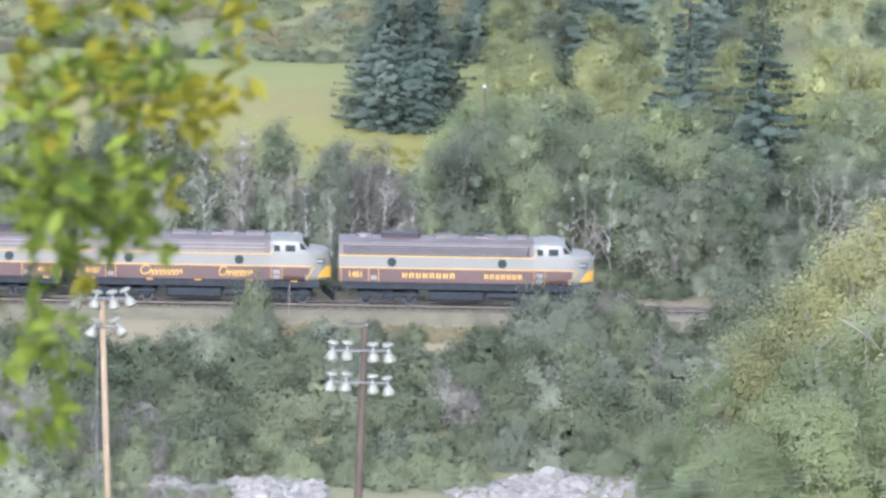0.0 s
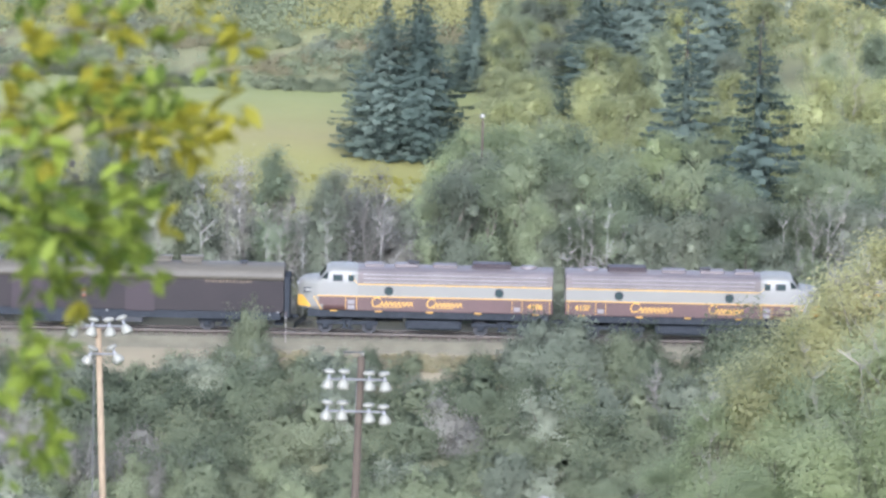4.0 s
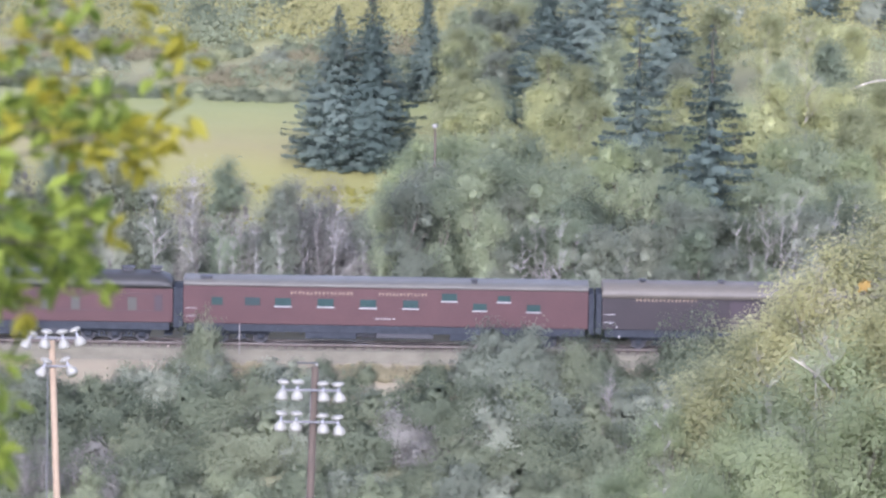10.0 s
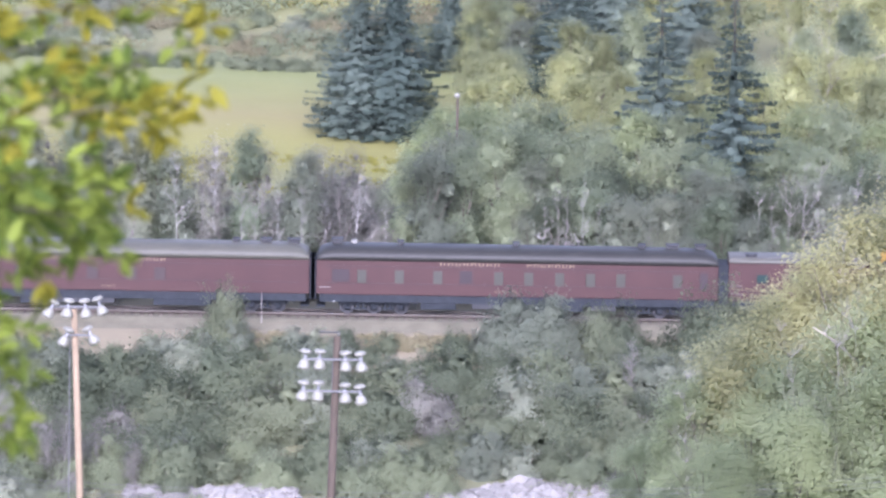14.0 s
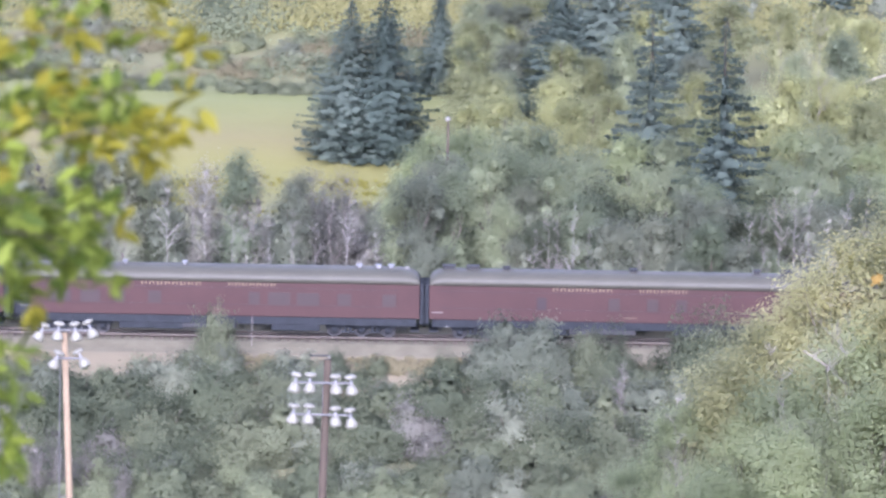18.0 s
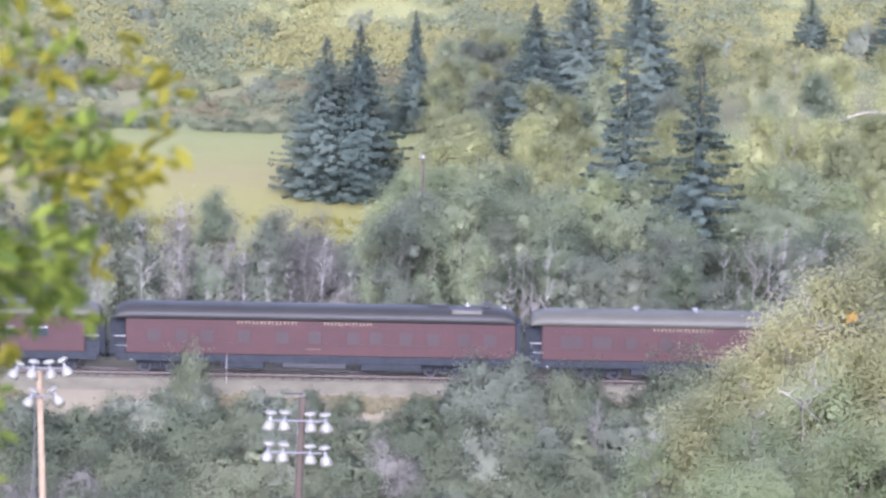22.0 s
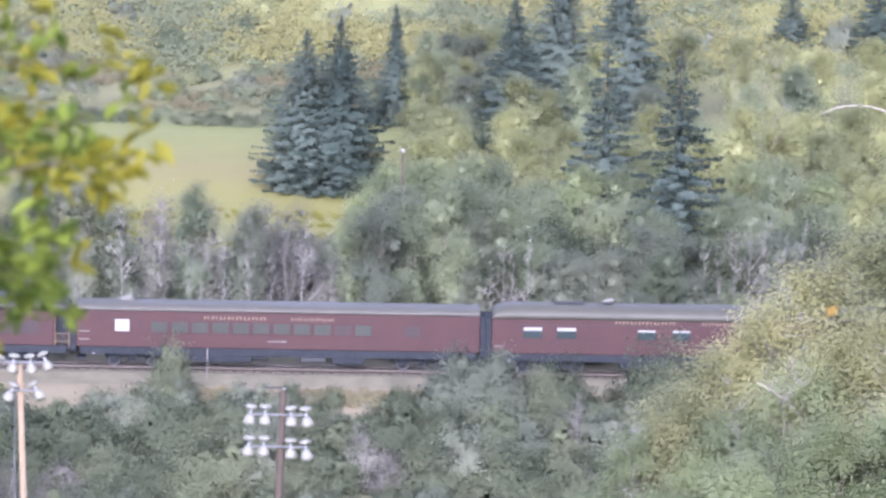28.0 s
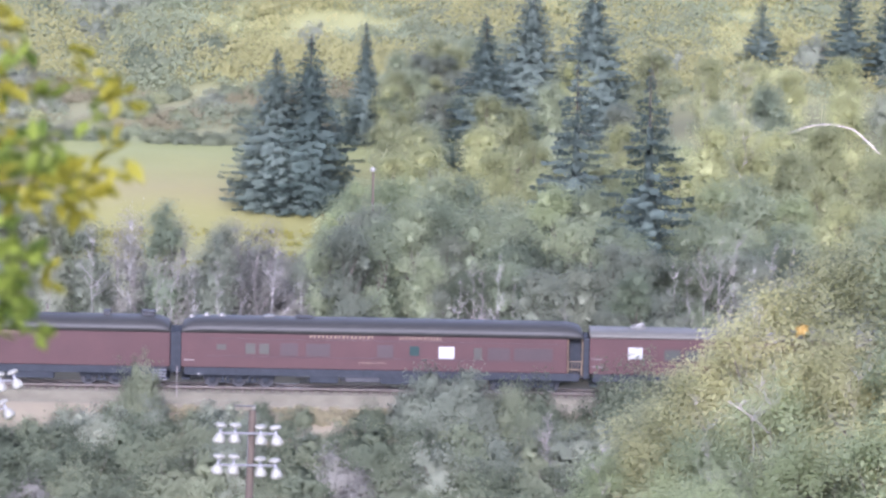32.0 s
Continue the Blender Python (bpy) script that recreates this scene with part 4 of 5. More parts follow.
def digits(parent, text, x, z, h, mat, y):
    c = bpy.data.curves.new("number", "FONT")
    c.body, c.size, c.extrude, c.align_x, c.align_y, c.offset = text, h * 1.4, 0.006, "CENTER", "CENTER", 0.012
    tmp = bpy.data.objects.new("number", c)
    me = bpy.data.meshes.new_from_object(tmp)
    bpy.data.objects.remove(tmp)
    me.materials.clear()
    me.materials.append(M[mat])
    turn = Matrix.Rotation(radians(90), 4, "X") if y < 0 else Matrix.Rotation(radians(180), 4, "Z") @ Matrix.Rotation(radians(90), 4, "X")
    return part("road_number", me, None, parent, "yellow painted number", Matrix.Translation((x, y + (0.012 if y > 0 else -0.012), z)) @ turn)


# -- diesel cab units --
SILL, BELT, LINE, EAVE, CROWN = 1.56, 2.42, 3.19, 3.92, 4.24


def unit_section(x):
    """Half width, eave and crown height along a cab unit, nose at +7.95."""
    w = 1.6
    if x > 5.9:
        u = min(1.0, (x - 5.9) / 2.05)
        w = 1.6 * (1 - 0.62 * u ** 2.6)
    crown = float(np.interp(x, (-8, 4.2, 4.5, 5.75, 6.1, 6.62, 7.0, 7.5, 7.8, 7.95), (CROWN, CROWN, 4.32, 4.32, 4.22, 3.58, 3.56, 3.50, 3.36, 3.02)))
    return w, min(EAVE, crown - 0.36), crown


def unit_body(parent):
    bm = BM()
    xs = [-7.95, -7.9] + list(np.arange(-7.0, 4.2, 0.7)) + [4.2, 4.45, 4.9, 5.4, 5.75, 6.1, 6.36, 6.62, 6.85, 7.1, 7.3, 7.5, 7.65, 7.8, 7.9, 7.95]
    rows = []
    for x in xs:
        w, eave, crown = unit_section(x)
        side = [(w, min(z, eave - 0.05 * (4 - k))) for k, z in enumerate((SILL, 1.90, BELT, LINE, EAVE))]
        arch = [(w * math.cos(a), eave + (crown - eave) * math.sin(a)) for a in (0.35, 0.75, 1.15)]
        half = side + arch
        ring = [(-y, z) for y, z in half] + [(0, crown)] + [(y, z) for y, z in reversed(half)]
        if x in (-7.95, 7.95):
            ring = [(y * 0.93, z - 0.02 * (z > 2)) for y, z in ring]
        rows.append([bm.verts.new((x, y, z)) for y, z in ring])
    n = len(rows[0])
    for x, x1, a, b in zip(xs, xs[1:], rows, rows[1:]):
        for k in range(n - 1):
            f = bm.faces.new((a[k], a[k + 1], b[k + 1], b[k]))
            j = min(k, n - 2 - k)
            mid = (x + x1) / 2
            z = f.calc_center_median().z
            f.smooth = mid > 4.5
            if j <= 1:
                cut = 6.35 + 0.5 * (z - SILL) / (BELT - SILL)
                f.material_index = 0 if mid < cut else 1
            elif j == 2:
                f.material_index = 2 if mid < 4.3 else 1
            elif j == 3:
                f.material_index = 3 if mid < 4.3 else 1
            else:
                f.material_index = 3 if mid < 4.3 else 1
    for r in (rows[0], rows[-1]):
        bm.faces.new(r if r is rows[-1] else list(reversed(r)))
    for k in (0,):
        for a, b in zip(rows, rows[1:]):
            bm.faces.new((a[0], b[0], b[-1], a[-1]))
    bmesh.ops.recalc_face_normals(bm, faces=bm.faces)
    return part("body", bm, ("maroon", "white", "cream", "roof_maroon"), parent)


def cab_unit(label, number, script, at):
    root = thing("locomotive", label, "locomotive", "diesel locomotives of the train")
    unit_body(root)
    for s in (-1, 1):
        y = s * 1.6
        # side grilles above the upper line
        grille = part("grille", box(BM(), -7.6, 3.95, min(y, y + s * 0.015), max(y, y + s * 0.015), 3.25, EAVE - 0.04, 0.006), "plum_light" if not script else "roof_maroon", root, "horizontal louvred grille")
        for k in range(5 if not script else 3):
            z = 3.32 + (0.13 if not script else 0.24) * k
            part("louvre", box(BM(), -7.55, 3.85, min(y, y + s * 0.045), max(y, y + s * 0.045), z, z + (0.05 if not script else 0.06), 0.01), "silver", grille)
        for z, x1 in ((BELT + 0.02, 6.75), (LINE + 0.02, 4.2)):
            panel("stripe", (x1 - 7.9) / 2, z, x1 + 7.9, 0.06, "yellow", root, y, "thin golden stripe", 0.008, 0)
        bm = BM()
        for a, b in (((4.2, LINE + 0.02), (4.75, EAVE - 0.02)), ((6.95, BELT), (6.45, SILL))):
            tube(bm, (a[0], y * 0.985, a[1]), (b[0], y * (0.985 if a[0] < 5 else 0.97), b[1]), 0.035, 0.035, 6)
        part("slanted_stripe", bm, "yellow", root)
        for x in (-4.6, 2.27):
            port = part("porthole", tube(BM(), (x, y, 2.82), (x, y + s * 0.025, 2.82), 0.29, 0.29, 20), "iron", root, "round dark porthole window")
            part("pane", tube(BM(), (x, y + s * 0.02, 2.82), (x, y + s * 0.032, 2.82), 0.24, 0.24, 20), "glass", port)
        for x, w in ((-5.72, 0.62), (4.6, 0.68)):
            door = panel("door", x, (SILL + BELT) / 2 + 0.02, w, BELT - SILL - 0.06, "maroon", root, y, "maroon side door with golden edges", 0.02)
            for d in (-w / 2, w / 2):
                panel("edge_strip", x + d, (SILL + BELT) / 2, 0.035, BELT - SILL - 0.08, "yellow", door, y + s * 0.018, "", 0.01, 0)
            for z in ((1.70, 2.04) if x > 0 else (1.78,)):
                panel("step_well", x, z + 0.05, w * 0.62, 0.26, "silver", door, y + s * 0.015, "bright metal step recess", 0.012)
        for x in (-7.75,):
            panel("edge_strip", x, (SILL + BELT) / 2, 0.035, BELT - SILL - 0.08, "yellow", root, y, "", 0.012, 0)
        window = panel("cab_window", 5.45, 3.58, 0.62, 0.42, "iron", root, y * 0.992, "dark cab side window", 0.03)
        panel("pane", 5.50, 3.58, 0.46, 0.34, "glass", window, y * 0.992 + s * 0.02, "", 0.02)
        panel("cab_window", 4.62, 3.57, 0.36, 0.40, "glass", root, y * 0.992, "small dark cab window", 0.03)
        panel("crest", 4.62, 3.06, 0.20, 0.26, "white", root, y, "small white crest", 0.012)
        board = panel("number_board", 7.25, 2.76, 0.66, 0.32, "iron", root, s * 1.29, "dark number board", 0.06)
        panel("bars", 7.25, 2.76, 0.48, 0.15, "white", board, s * 1.345, "", 0.012, 0)
        for x in (-7.2, -3.6, -0.6, 2.6, 5.4):
            panel("jacking_pad", x + (0.3 if script else 0), SILL - 0.06, 0.42, 0.09, "yellow" if script else "black", root, s * 1.5, "yellow step edge", 0.06)
        digits(root, number, -6.85, 2.0, 0.34, "yellow", y)
        if script:
            # written along the flank in the reading direction of that side
            for (x0, x1, n) in ((-3.95, -1.25, 8), (0.95, 3.15, 7)) if s < 0 else ((0.75, 3.4, 8), (-2.3, -0.05, 7)):
                script_mark(root, x0, x1, 1.99, 0.33, n, "yellow", y)
        else:
            for x0, x1, n in ((-4.0, -0.62, 8), (1.12, 3.55, 7)):
                letter_bars(root, x0, x1, 2.0, 0.32, n, "yellow", y, "letter", "golden letter bar", 0.42)
    # windscreen halves, nose patch, headlight
    for s in (-1, 1):
        bm = BM()
        q = [(6.16, s * 0.10, 4.14), (6.15, s * 1.16, 3.99), (6.54, s * 1.28, 3.54), (6.56, s * 0.10, 3.66)]
        vs = [bm.verts.new((x + 0.03, y, z + 0.03)) for x, y, z in q]
        bm.faces.new(vs)
        bmesh.ops.solidify(bm, geom=list(bm.faces), thickness=0.03)
        part("windscreen", bm, "glass", root, "dark windscreen pane")
        # side-facing quarter light
        bm = BM()
        q = [(6.02, 3.92), (6.16, 3.87), (6.46, 3.52), (6.10, 3.50)]
        vs = [bm.verts.new((x, s * (unit_section(x)[0] + 0.025), z)) for x, z in q]
        bm.faces.new(vs)
        bmesh.ops.solidify(bm, geom=list(bm.faces), thickness=0.02)
        part("quarter_light", bm, "glass", root, "dark corner cab window")
        bm = BM()
        lo, hi = [], []
        for k in range(9):
            x = 7.12 + 0.8 * k / 8
            y = s * (unit_section(x)[0] + 0.03)
            lo.append(bm.verts.new((x, y, SILL + 0.14)))
            hi.append(bm.verts.new((x, y, SILL + 0.20 + 0.62 * min(1, k / 5))))
        for k in range(8):
            bm.faces.new((lo[k], lo[k + 1], hi[k + 1], hi[k]))
        part("nose_patch", bm, "yellow", root, "golden yellow nose panel")
    bm = BM()
    box(bm, 7.955, 7.975, -0.55, 0.55, 1.64, 2.38, 0.005)
    part("nose_panel", bm, "yellow", root, "golden yellow nose panel")
    part("headlight", tube(BM(), (7.7, 0, 2.95), (8.0, 0, 2.95), 0.2, 0.17, 16), "galv", root, "round nose headlight")
    # roof fittings
    for x, w, h, m in ((-4.1, 2.4, 0.26, "plum_light"), (-1.2, 1.5, 0.12, "roof_maroon"), (1.2, 1.5, 0.12, "roof_maroon"), (3.2, 1.2, 0.10, "roof_maroon")):
        part("roof_hatch", box(BM(), x - w / 2, x + w / 2, -0.62, 0.62, CROWN - 0.1, CROWN + h, 0.04), m, root, "weathered roof hatch")
    part("fan", tube(BM(), (-6.4, 0, CROWN - 0.05), (-6.4, 0, CROWN + 0.1), 0.55, 0.5, 18), "roof_maroon", root, "roof fan housing")
    bm = BM()
    for y in (-0.2, 0.2):
        tube(bm, (0.4, y, CROWN + 0.2), (1.1, y, CROWN + 0.22), 0.03, 0.09, 8)
    box(bm, 0.5, 0.7, -0.25, 0.25, CROWN - 0.05, CROWN + 0.2, 0.02)
    part("horn", bm, "iron", root, "dark air horns")
    # below the floor
    part("frame", box(BM(), -7.7, 7.3, -1.46, 1.46, 1.08, SILL + 0.02, 0.03), "black", root)
    bm = box(BM(), -2.3, 1.2, -1.3, 1.3, 0.35, 0.95, 0.12)
    part("fuel_tank", bm, "black", root, "black fuel tank")
    part("air_tank", tube(BM(), (1.4, -1.15, 0.72), (3.2, -1.15, 0.72), 0.22, 0.22, 12), "black", root)
    bm = BM()
    for y0 in (-1.4, 0.1):
        vs = [bm.verts.new(p) for p in ((7.4, y0, 0.9), (7.4, y0 + 1.3, 0.9), (8.2, y0 + 1.3 * (0.9 if y0 > 0 else 1), 0.25), (8.2, y0 + (0.1 if y0 < 0 else 0), 0.25))]
        bm.faces.new(vs)
    bmesh.ops.solidify(bm, geom=list(bm.faces), thickness=0.06)
    part("pilot", bm, "black", root, "black nose pilot")
    for x, s in ((7.9, 1), (-7.95, -1)):
        coupler(root, x, s)
    trucks(root, 1, 4.85)
    VEHICLES.append((root, at))
    return root


# -- passenger cars --
def car_body(root, half, eave, crown, round_end, mats, left=0.0, right=0.0):
    """Side walls and, as a part of its own, a roof arched across and, on the older cars, rounded down at its ends."""
    bm = box(BM(), -half + left, half - right, -1.52, 1.52, 1.30, eave, 0.03)
    part("body", bm, mats[0], root)
    bm = BM()
    rows = []
    ends = (0.0, 0.12, 0.35, 0.7, 1.2) if round_end else (0.0, 0.06)
    xs = [-half + e for e in ends] + list(np.linspace(-half + 2, half - 2, 14)) + [half - e for e in reversed(ends)]
    for x in xs:
        d = half - abs(x)
        k = 1.0
        if round_end:
            k = 0.30 + 0.70 * math.sqrt(max(0, 1 - (1 - min(1, d / 1.25)) ** 2))
        elif d < 0.03:
            k = 0.96
        ring = []
        for a in np.linspace(0, math.pi, 13):
            c, s = math.cos(a), math.sin(a)
            ring.append((1.6 * (abs(c) ** 0.8) * (1 if c >= 0 else -1), eave - 0.02 + (crown - eave) * k * s ** 0.75 if 0 < a < math.pi else eave - 0.02))
        rows.append([bm.verts.new((x, y, z)) for y, z in ring])
    for a, b in zip(rows, rows[1:]):
        for k in range(12):
            bm.faces.new((a[k], a[k + 1], b[k + 1], b[k])).smooth = True
        bm.faces.new((a[0], b[0], b[-1], a[-1]))
    bm.faces.new(rows[0])
    bm.faces.new(list(reversed(rows[-1])))
    bmesh.ops.recalc_face_normals(bm, faces=bm.faces)
    part("roof", bm, mats[1], root)


def platform_end(root, half, s, eave, depth, brass):
    """Open platform with floor, railing and posts."""
    x0, x1 = sorted((s * half, s * (half - depth)))
    part("platform", box(BM(), x0, x1, -1.45, 1.45, 1.05, 1.18, 0.02), "black", root)
    for y in (-1.42, 1.42):
        bm = BM()
        for x in (x0 + 0.05, x1 - 0.05):
            tube(bm, (x, y, 1.15), (x, y, eave), 0.035, 0.035, 6)
        for z in (1.55, 2.05):
            tube(bm, (x0, y, z), (x1, y, z), 0.025, 0.025, 6)
        for k in range(5):
            x = x0 + (x1 - x0) * (k + 0.5) / 5
            tube(bm, (x, y, 1.15), (x, y, 2.05), 0.014, 0.014, 4)
        part("railing", bm, "gold" if brass else "black", root, "brass-coloured platform railing" if brass else "black platform railing")
        # Black sheet between the posts, added to make the open platform dark
        if not brass:
            part("gate", box(BM(), x0 + 0.06, x1 - 0.06, y - 0.02, y + 0.02, 1.18, 2.0, 0.01), "black", root, "black sheet added to darken the platform side")
            part("handrail", box(BM(), x0, x1, y - 0.03, y + 0.03, 2.3, 2.36, 0.01), "blind", root, "white handrail")
        # Black sheet further in, added so that the platform gap stays dark
        part("curtain", box(BM(), x0 + 0.1, x1 - 0.1, y * 0.5 - 0.03, y * 0.5 + 0.03, 1.18, eave - 0.02, 0.01), "black", root, "black sheet added to darken the platform inside")
    box_x = s * (half - depth + 0.02)
    part("end_door", box(BM(), min(box_x, box_x + s * 0.04), max(box_x, box_x + s * 0.04), -0.45, 0.45, 1.2, 3.2, 0.01), "glass", root, "dark glazed end door")


def car(label, half, eave, crown, style, mats, windows, name_bars, at, axles=3, middle=8.9, vents=(), lines=True, ends=(0.0, 0.0), doors=(), lettering=((-4.9, -1.05), (0.5, 3.6)), letter_z=None, gear=((-3.4, 3.2), (1.2, 3.6), (4.8, 1.6)), name="passenger_car"):
    root = thing(name, label, "railway car", "cars of the train")
    car_body(root, half, eave, crown, style == "round", mats, *ends)
    letter_z = letter_z or eave - 0.17
    for s in (-1, 1):
        y = s * 1.52
        f = -s
        for w in windows:
            x, z, ww, hh, kind = w[:5]
            frame_part = panel("window", f * x, z, ww + 0.07, hh + 0.07, mats[0], root, y, "", 0.02)
            panel("pane", f * x, z, ww, hh, kind, frame_part, y + s * 0.012, "", 0.014, 0.004)
            if len(w) > 5:
                if w[5] == "sill":
                    panel("sill", f * x, z - hh / 2 - 0.02, ww + 0.1, 0.07, "blind", frame_part, y + s * 0.01, "white window sill", 0.035)
                else:
                    panel("blind", f * x, z + hh / 2 - w[5] / 2, ww, w[5], "blind", frame_part, y + s * 0.022, "white drawn blind", 0.012, 0)
        for x, ww in doors:
            d = panel("baggage_door", f * x, (1.2 + eave) / 2 - 0.05, ww, eave - 1.35, "plum_light", root, y, "faded sliding baggage door", 0.03)
            panel("rail_strip", f * x, eave - 0.12, ww + 0.5, 0.06, "plum", d, y, "", 0.05)
        for (x0, x1), n in zip(lettering, (8, 7)):
            letter_bars(root, f * x0 if s < 0 else f * x1, f * x1 if s < 0 else f * x0, letter_z, 0.19, n, "gold", y, "letter", "faded gold letter bar")
        for x, z, ww, m in name_bars:
            letter_bars(root, f * x - ww / 2, f * x + ww / 2, z, 0.10, max(3, int(ww / 0.16)), m, y, "name_bar", "small pale letter bar")
        if lines:
            for z in (2.02, eave - 0.38):
                panel("belt_rail", 0, z, 2 * half - 1.2 - 2 * max(ends), 0.035, "plum_light", root, y, "thin belt rail", 0.016, 0)
        panel("grab_rail", f * (-half + 0.5), 1.75, 0.7, 0.04, "blind", root, y, "white grab rail", 0.03)
        panel("grab_rail", f * (-half + 0.5), 2.25, 0.7, 0.04, "blind" if not lines else mats[0], root, y, "", 0.03)
    for x, w, h, m, y in vents:
        bm = box(BM(), x - w / 2, x + w / 2, y - 0.28, y + 0.28, crown - 0.12, crown + h * 0.55, 0.02)
        box(bm, x - w / 2 - 0.08, x + w / 2 + 0.08, y - 0.36, y + 0.36, crown + h * 0.55, crown + h, 0.03)
        part("roof_vent", bm, m, root, "capped roof ventilator")
    # diaphragms, underframe and gear
    for s, e in ((-1, ends[0]), (1, ends[1])):
        if not e:
            part("diaphragm", box(BM(), *sorted((s * half, s * (half + 0.38))), -1.38, 1.38, 0.95, 3.5, 0.04), "black", root, "black folded gangway")
            part("end_step", box(BM(), *sorted((s * (half - 0.55), s * (half - 0.02))), -1.5, 1.5, 0.5, 0.58, 0.01), "black", root)
        else:
            platform_end(root, half, s, eave, e, "brass" in label)
            part("gangway", box(BM(), *sorted((s * (half - e), s * (half + 0.3))), -0.6, 0.6, 1.05, 3.2, 0.03), "black", root, "dark folded gangway")
        coupler(root, s * half, s)
    part("underframe", box(BM(), -half + 0.2, half - 0.2, -1.46, 1.46, 0.80, 1.31, 0.02), "black", root)
    for k, (x, w) in enumerate(gear):
        for s in (-1, 1):
            bm = box(BM(), x - w / 2, x + w / 2, *sorted((s * 0.5, s * 1.42)), 0.40 + 0.08 * (k % 2), 0.95, 0.05)
            part("equipment_box", bm, ("black", "iron")[k % 2], root, "black underfloor equipment box")
    bm = BM()
    tube(bm, (-6, -0.9, 0.78), (6, -0.9, 0.78), 0.035, 0.035, 6)
    tube(bm, (-2.6, -1.0, 0.68), (-0.6, -1.0, 0.68), 0.2, 0.2, 10)
    part("brake_gear", bm, "iron", root)
    part("marker_lamp", tube(BM(), (-half + 1.1, -1.42, 0.86), (-half + 1.1, -1.5, 0.86), 0.06, 0.06, 8), "blind", root, "small white lamp")
    trucks(root, axles, middle)
    VEHICLES.append((root, at))
    return root


def extra(root, name, bm, mat, label):
    return part(name, bm, mat, root, label, smooth=True)


def dome(x, y, z, r):
    return lathe(BM(), ((r * 0.7, -0.2), (r, 0.0), (r * 0.94, r * 0.4), (r * 0.6, r * 0.85), (0.0, r)), (x, y, z), 14)


cab_unit("maroon and pale grey streamlined diesel locomotive, block lettering", "1401", False, -0.93)
cab_unit("maroon and pale grey streamlined diesel locomotive, script lettering", "4107", True, -17.30)
cab_unit("maroon and pale grey streamlined diesel locomotive facing backwards", "4106", True, -33.95)

car("dark plum baggage car with dusty mauve roof", 12.45, 3.32, 4.22, "flat", ("plum", "roof_mauve"), (), (), -55.2, axles=2, middle=8.9, lines=False, name="baggage_car",
    doors=((-3.55, 1.9), (3.5, 1.85)), lettering=((-10.4, -6.5), (7.5, 10.5)), letter_z=3.2,
    vents=((-9.9, 0.3, 0.12, "iron", -0.3), (-5.0, 0.3, 0.12, "iron", -0.3), (-0.35, 0.3, 0.12, "iron", -0.3), (9.9, 0.3, 0.12, "iron", -0.3), (4.75, 1.25, 0.34, "roof_mauve", 0), (6.65, 1.25, 0.34, "roof_mauve", 0)),
    gear=((-2.0, 2.4), (2.4, 2.6)))
crest = VEHICLES[-1][0]
for s in (-1, 1):
    for z, w, h, m in ((2.66, 0.20, 0.14, "white"), (2.46, 0.34, 0.13, "orange"), (2.28, 0.30, 0.14, "white"), (2.12, 0.24, 0.10, "orange"), (1.72, 0.12, 0.14, "white")):
        panel("crest", 0.0, z, w, h, m, crest, s * 1.52, "small orange and white crest", 0.02, 0.03)
    for x, z in ((-11.9, 1.72), (-11.5, 1.45), (1.45, 1.2), (12.1, 1.3), (11.6, 1.15)):
        panel("reflector", x * -s, z, 0.12, 0.12, "blind", crest, s * 1.5, "small white reflector", 0.04, 0.02)

TEAL = "glass_teal"
car("tuscan red sleeping car with silver roof", 12.6, 3.70, 4.12, "flat", ("tuscan", "roof_light"),
    ((-10.5, 2.72, 0.7, 0.5, TEAL), (-8.3, 2.72, 0.95, 0.5, "glass"), (-6.4, 2.70, 1.0, 0.52, TEAL, "sill"), (-3.75, 2.70, 1.0, 0.52, TEAL, "sill"), (-1.1, 2.68, 1.0, 0.52, TEAL, "sill"), (1.55, 2.68, 0.95, 0.52, TEAL, "sill"),
     (3.95, 3.16, 0.95, 0.5, TEAL, "sill"), (5.85, 2.58, 0.85, 0.46, TEAL, "sill"), (7.35, 3.12, 0.8, 0.4, TEAL, "sill"), (9.2, 2.55, 0.85, 0.46, TEAL, "sill")),
    ((-0.05, 1.75, 1.3, "blind"),), -81.1, axles=2, middle=9.0, lines=False, lettering=((-6.0, -2.0), (-0.5, 2.6)), letter_z=3.30,
    vents=((-11.2, 0.6, 0.08, "iron", -0.9), (5.5, 0.3, 0.1, "iron", -0.9)))

PALE, DIM = "glass_pale", "glass_dim"
car("tuscan red heavyweight sleeping car with dark arched roof", 12.5, 3.47, 4.36, "round", ("tuscan", "roof_dark"),
    tuple((x, 2.45, 0.56, 0.84, PALE) for x in (-9.68, -7.35, -4.95, -1.17, 0.71, 2.63, 4.55, 6.44, 9.97)) + ((-11.0, 2.5, 1.1, 0.8, "plum_light"), (-3.2, 2.5, 0.8, 0.8, "plum_light"), (11.6, 2.5, 0.5, 1.0, "plum_light")),
    ((-0.7, 1.62, 1.4, "gold"),), -106.85, vents=((-11.25, 0.6, 0.3, "iron", 0), (-7.3, 0.3, 0.2, "iron", 0), (-0.1, 0.3, 0.2, "iron", 0), (7.75, 0.35, 0.2, "iron", 0), (9.65, 0.7, 0.25, "iron", 0), (11.4, 0.6, 0.25, "iron", 0)),
    gear=((-4.9, 2.2), (-1.6, 2.4), (2.6, 3.0), (5.4, 1.6)))
extra(VEHICLES[-1][0], "roof_aerial", dome(-10.2, 0, 4.34, 0.25), "white", "white roof aerial")

